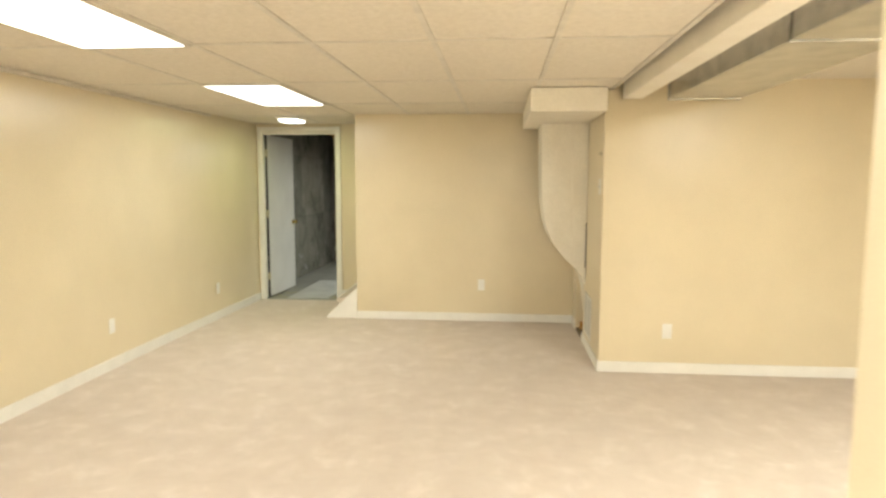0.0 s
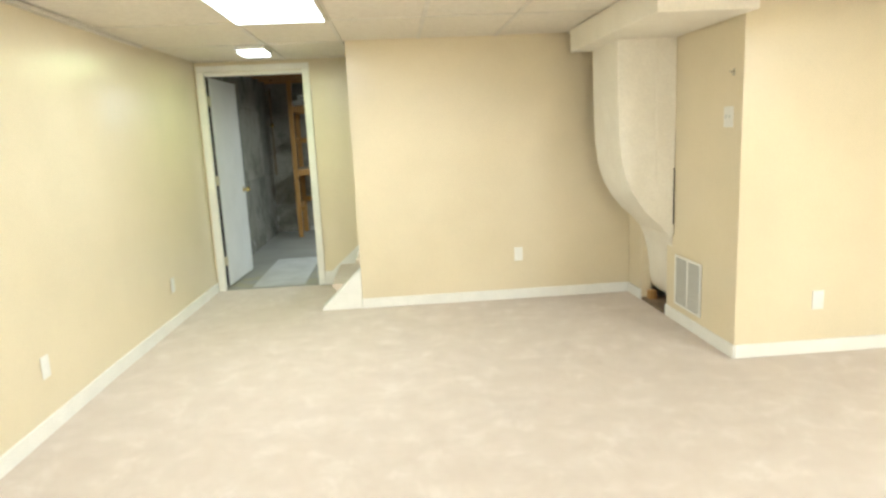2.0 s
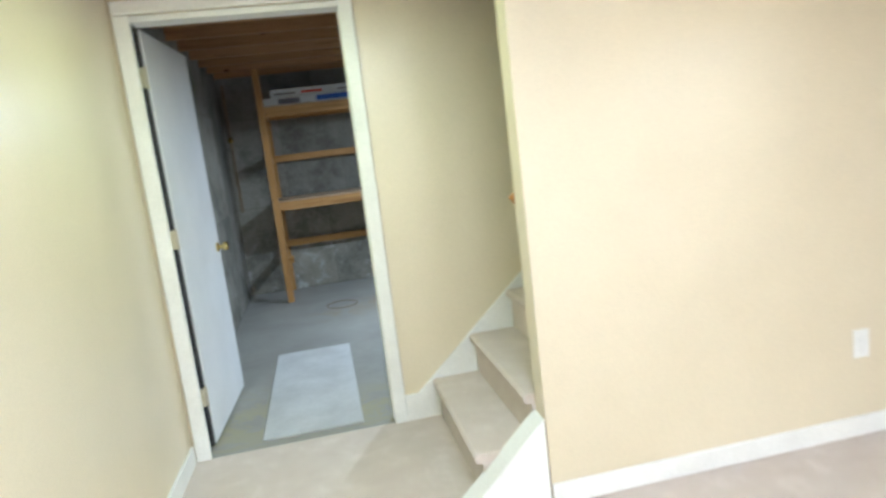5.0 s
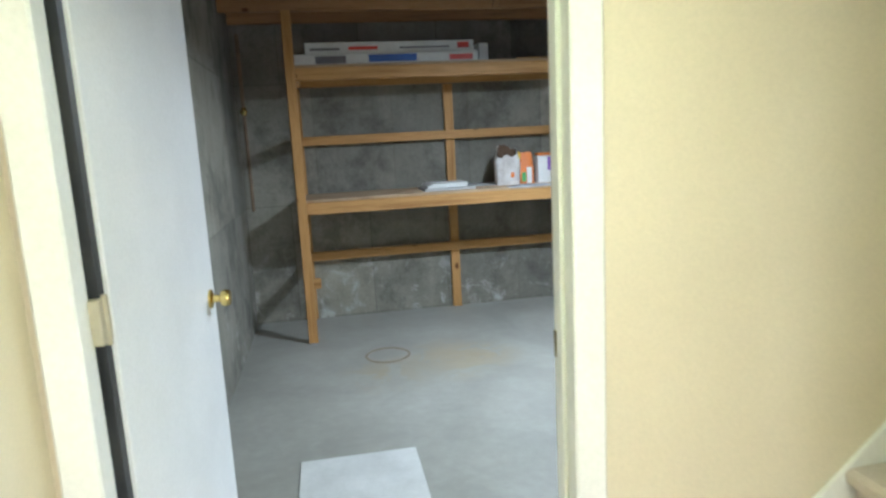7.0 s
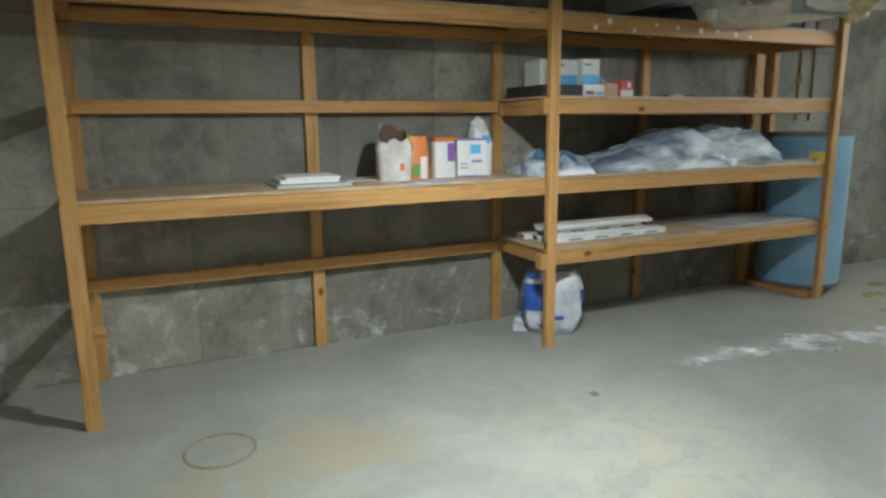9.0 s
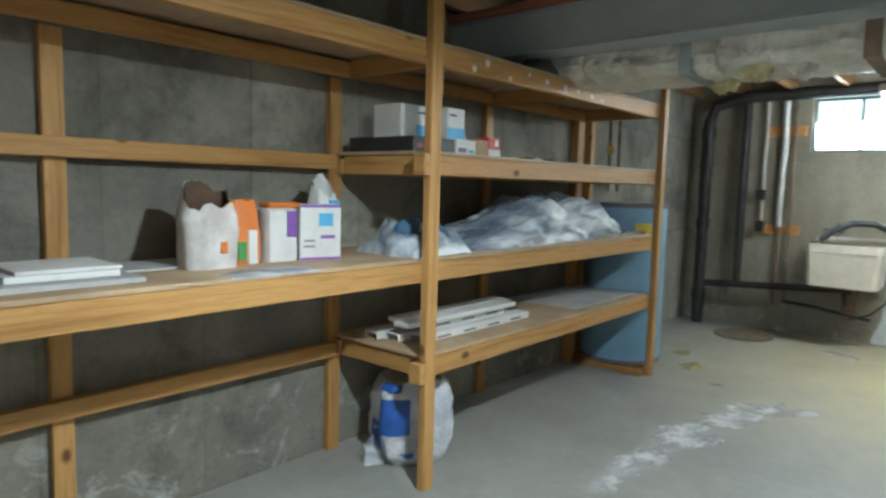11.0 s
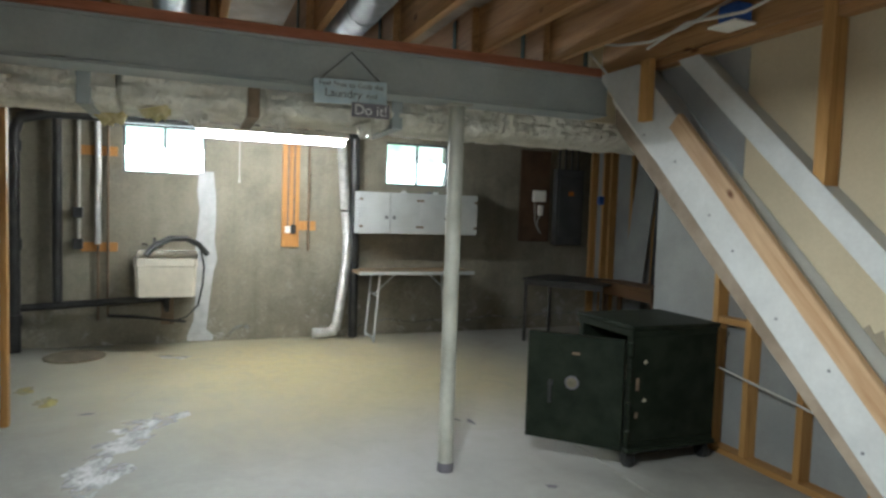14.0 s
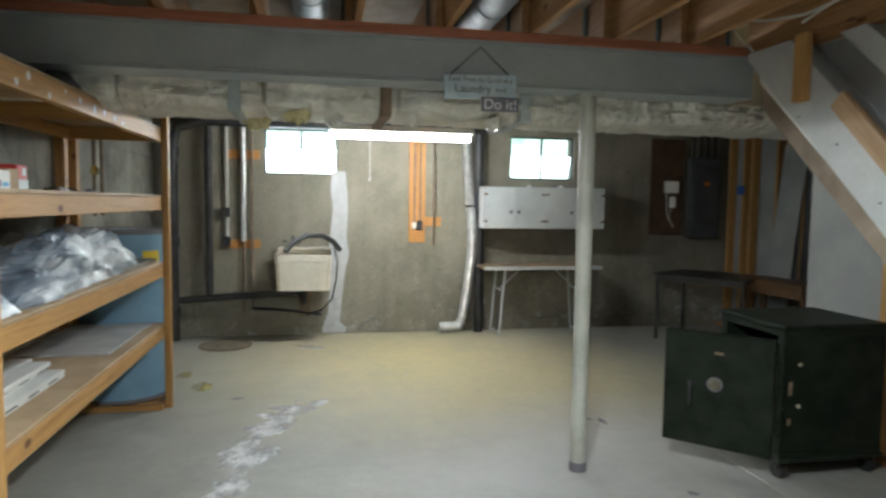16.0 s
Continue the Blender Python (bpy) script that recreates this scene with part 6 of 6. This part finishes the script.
M_SPILL = spill_material("thin_white_spill", (0.70, 0.70, 0.73), (0.82, 0.82, 0.84))
M_YSPILL = spill_material("thin_yellow_spill", (0.40, 0.33, 0.08), (0.52, 0.44, 0.14))
for i, (x, y, sx, sy, tn) in enumerate(((1.20, 10.23, 0.10, 0.05, 0), (1.55, 10.22, 0.26, 0.09, -4), (2.03, 10.16, 0.24, 0.13, -10), (2.45, 10.06, 0.22, 0.12, -34), (2.85, 9.90, 0.20, 0.12, -50), (2.68, 10.05, 0.10, 0.10, 0), (4.70, 9.87, 0.19, 0.07, 60))):
    splat(x, y, sx, sy, tn, M_SPILL, "splash of white paint dried on the floor", i * 1.7)
splat(3.45, 10.65, 0.13, 0.07, 10, M_YSPILL, "yellow paint dried on the floor", 31)
splat(3.8, 10.85, 0.10, 0.06, 10, M_YSPILL, "yellow paint dried on the floor", 33)
for i, (x, y, sx, sy) in enumerate(((2.25, 7.92, 0.06, 0.02), (2.32, 8.0, 0.05, 0.012), (1.18, 7.93, 0.03, 0.022), (0.42, 10.12, 0.03, 0.025), (0.69, 7.93, 0.02, 0.015), (3.1, 10.35, 0.05, 0.02))):
    splat(x, y, sx, sy, 20 * i, M_INK, "dark smudge on the concrete floor", 50 + i)
M_RING = surface("rust_ring_stain", (0.20, 0.16, 0.11), (0.28, 0.23, 0.17), 0.8, 9, 60, 0.1, 0.001)
rg = thing("ring_stain", -1.305, 10.34, -0.006, "round brown ring stain on the concrete floor", "stain")
part("stain", tube([(0.139 * math.cos(math.tau * k / 40) * (1 + 0.05 * noise.noise((k * 0.3, 0, 0))), 0.142 * math.sin(math.tau * k / 40), 0.0) for k in range(40)] + [(0.139, 0.0, 0.0)], 0.0075, 6), M_RING, rg)

# ---- cables and boxes overhead ----
pipe("ceiling_cable", [(1.30, 7.62, 2.20), (1.36, 7.70, 2.32), (1.32, 7.66, 2.36), (1.2, 7.63, 2.33), (0.95, 7.63, 2.29), (0.7, 7.63, 2.30), (0.4, 7.63, 2.36), (0.1, 7.63, 2.34), (-0.2, 7.63, 2.40)], 0.007, M_CABLE, "white cable looped along the rim board", 6)
pipe("ceiling_cable", [(1.3, 8.3, 2.30), (1.0, 8.31, 2.34), (0.8, 8.27, 2.28), (0.6, 8.32, 2.36), (0.4, 8.30, 2.44)], 0.007, M_CABLE, "white cable hanging between the joists", 6)
pipe("ceiling_cable", [(0.9, 7.68, 2.24), (0.6, 7.72, 2.28), (0.3, 7.70, 2.25), (0.0, 7.72, 2.28), (-0.4, 7.7, 2.26)], 0.007, M_CABLE, "white cable looped under the joists", 6)
jb = thing("junction_box", 0.42, 7.63, 2.24, "blue plastic box with a white cover plate overhead", "electrical box")
part("box_body", boxed(-0.05, 0.05, -0.045, 0.04, 0.0, 0.08, 0.004), M_PBLUE, jb)
part("cover_plate", boxed(-0.075, 0.075, -0.045, 0.07, -0.012, -0.001, 0.003), M_WHITE, jb)
hd2 = thing("round_duct", 0.3, 8.95, 2.39, "round grey metal duct between the joists", "air duct")
M_DULL = surface("dull_galvanised_sheet", (0.20, 0.21, 0.22), (0.32, 0.33, 0.34), 0.55, 8, 60, 0.1, 0.002, 0.6)
part("pipe_run", tube([(-2.4, 0, 0), (4.6, 0, 0)], 0.085, 20), M_DULL, hd2, "", True)
for k in range(4):
    part("duct_joint", tube([(-1.9 + 1.5 * k, 0, 0), (-1.87 + 1.5 * k, 0, 0)], 0.089, 20), M_DULL, hd2, "", True)
copy_thing(hd2, pose(0.3, 9.81, 2.39))
# dark green straps on the joists over the beam
M_STRAP = plain("dark_green_strap_paint", (0.02, 0.06, 0.05), 0.5)
for k in range(6, 15):
    y = 4.86 + 0.43 * k
    structure("joist_strap", boxed(1.67, 1.71, y + 0.0595, y + 0.066, 2.265, 2.48, 0.001), M_STRAP, "dark green metal strap on the joist", "strap")
wp = pipe("water_line", [(-2.17, 11.36, 0.9), (-2.17, 11.36, 2.2)], 0.014, M_RUST, "copper line with a brass valve in the corner", 8)
part("valve", shift(lathe([(0, -0.03), (0.02, -0.03), (0.03, 0.0), (0.015, 0.03), (0, 0.03)], 12), 0, -0.01, 0.75), M_BRASS, wp, "brass valve", True)
ins = thing("pink_insulation", -1.4, 11.44, 2.28, "pink insulation stuffed over the foundation wall", "insulation")
for k in range(5):
    part("batt", shift(heap(0.7, 0.24, 0.17, k * 2.2, 16, 10, 0.5, 0.4), k * 1.4, 0.08, 0.04), surface("pink_fibre", (0.42, 0.26, 0.27), (0.55, 0.38, 0.38), 0.95, 12, 60, 0.6, 0.01) if k == 0 else bpy.data.materials["pink_fibre"], ins, "", True)

# salt line low on the far wall
M_SALT = spill_material("broken_salt_bloom", (0.36, 0.36, 0.35), (0.50, 0.50, 0.49))
salt = [(7.95, 0.10), (7.6, 0.17), (7.3, 0.12), (7.05, 0.14), (6.7, 0.11), (6.3, 0.17), (5.9, 0.13), (5.5, 0.18), (5.1, 0.17)]
structure("wall_salt_line", prism([(y, z + 0.008 + 0.006 * math.sin(9 * y)) for y, z in salt] + [(y, z - 0.008) for y, z in reversed(salt)], 0, 5.345, 5.351), M_SALT, "pale salt line low on the concrete wall", "wall patch")
structure("wall_salt_mark", prism([(9.38, 0.03), (9.33, 0.09), (9.26, 0.145), (9.16, 0.165), (9.10, 0.13), (9.13, 0.11), (9.20, 0.125), (9.28, 0.10), (9.33, 0.03)], 0, 5.344, 5.352), M_SALT, "curved pale salt mark at the foot of the wall", "wall patch")
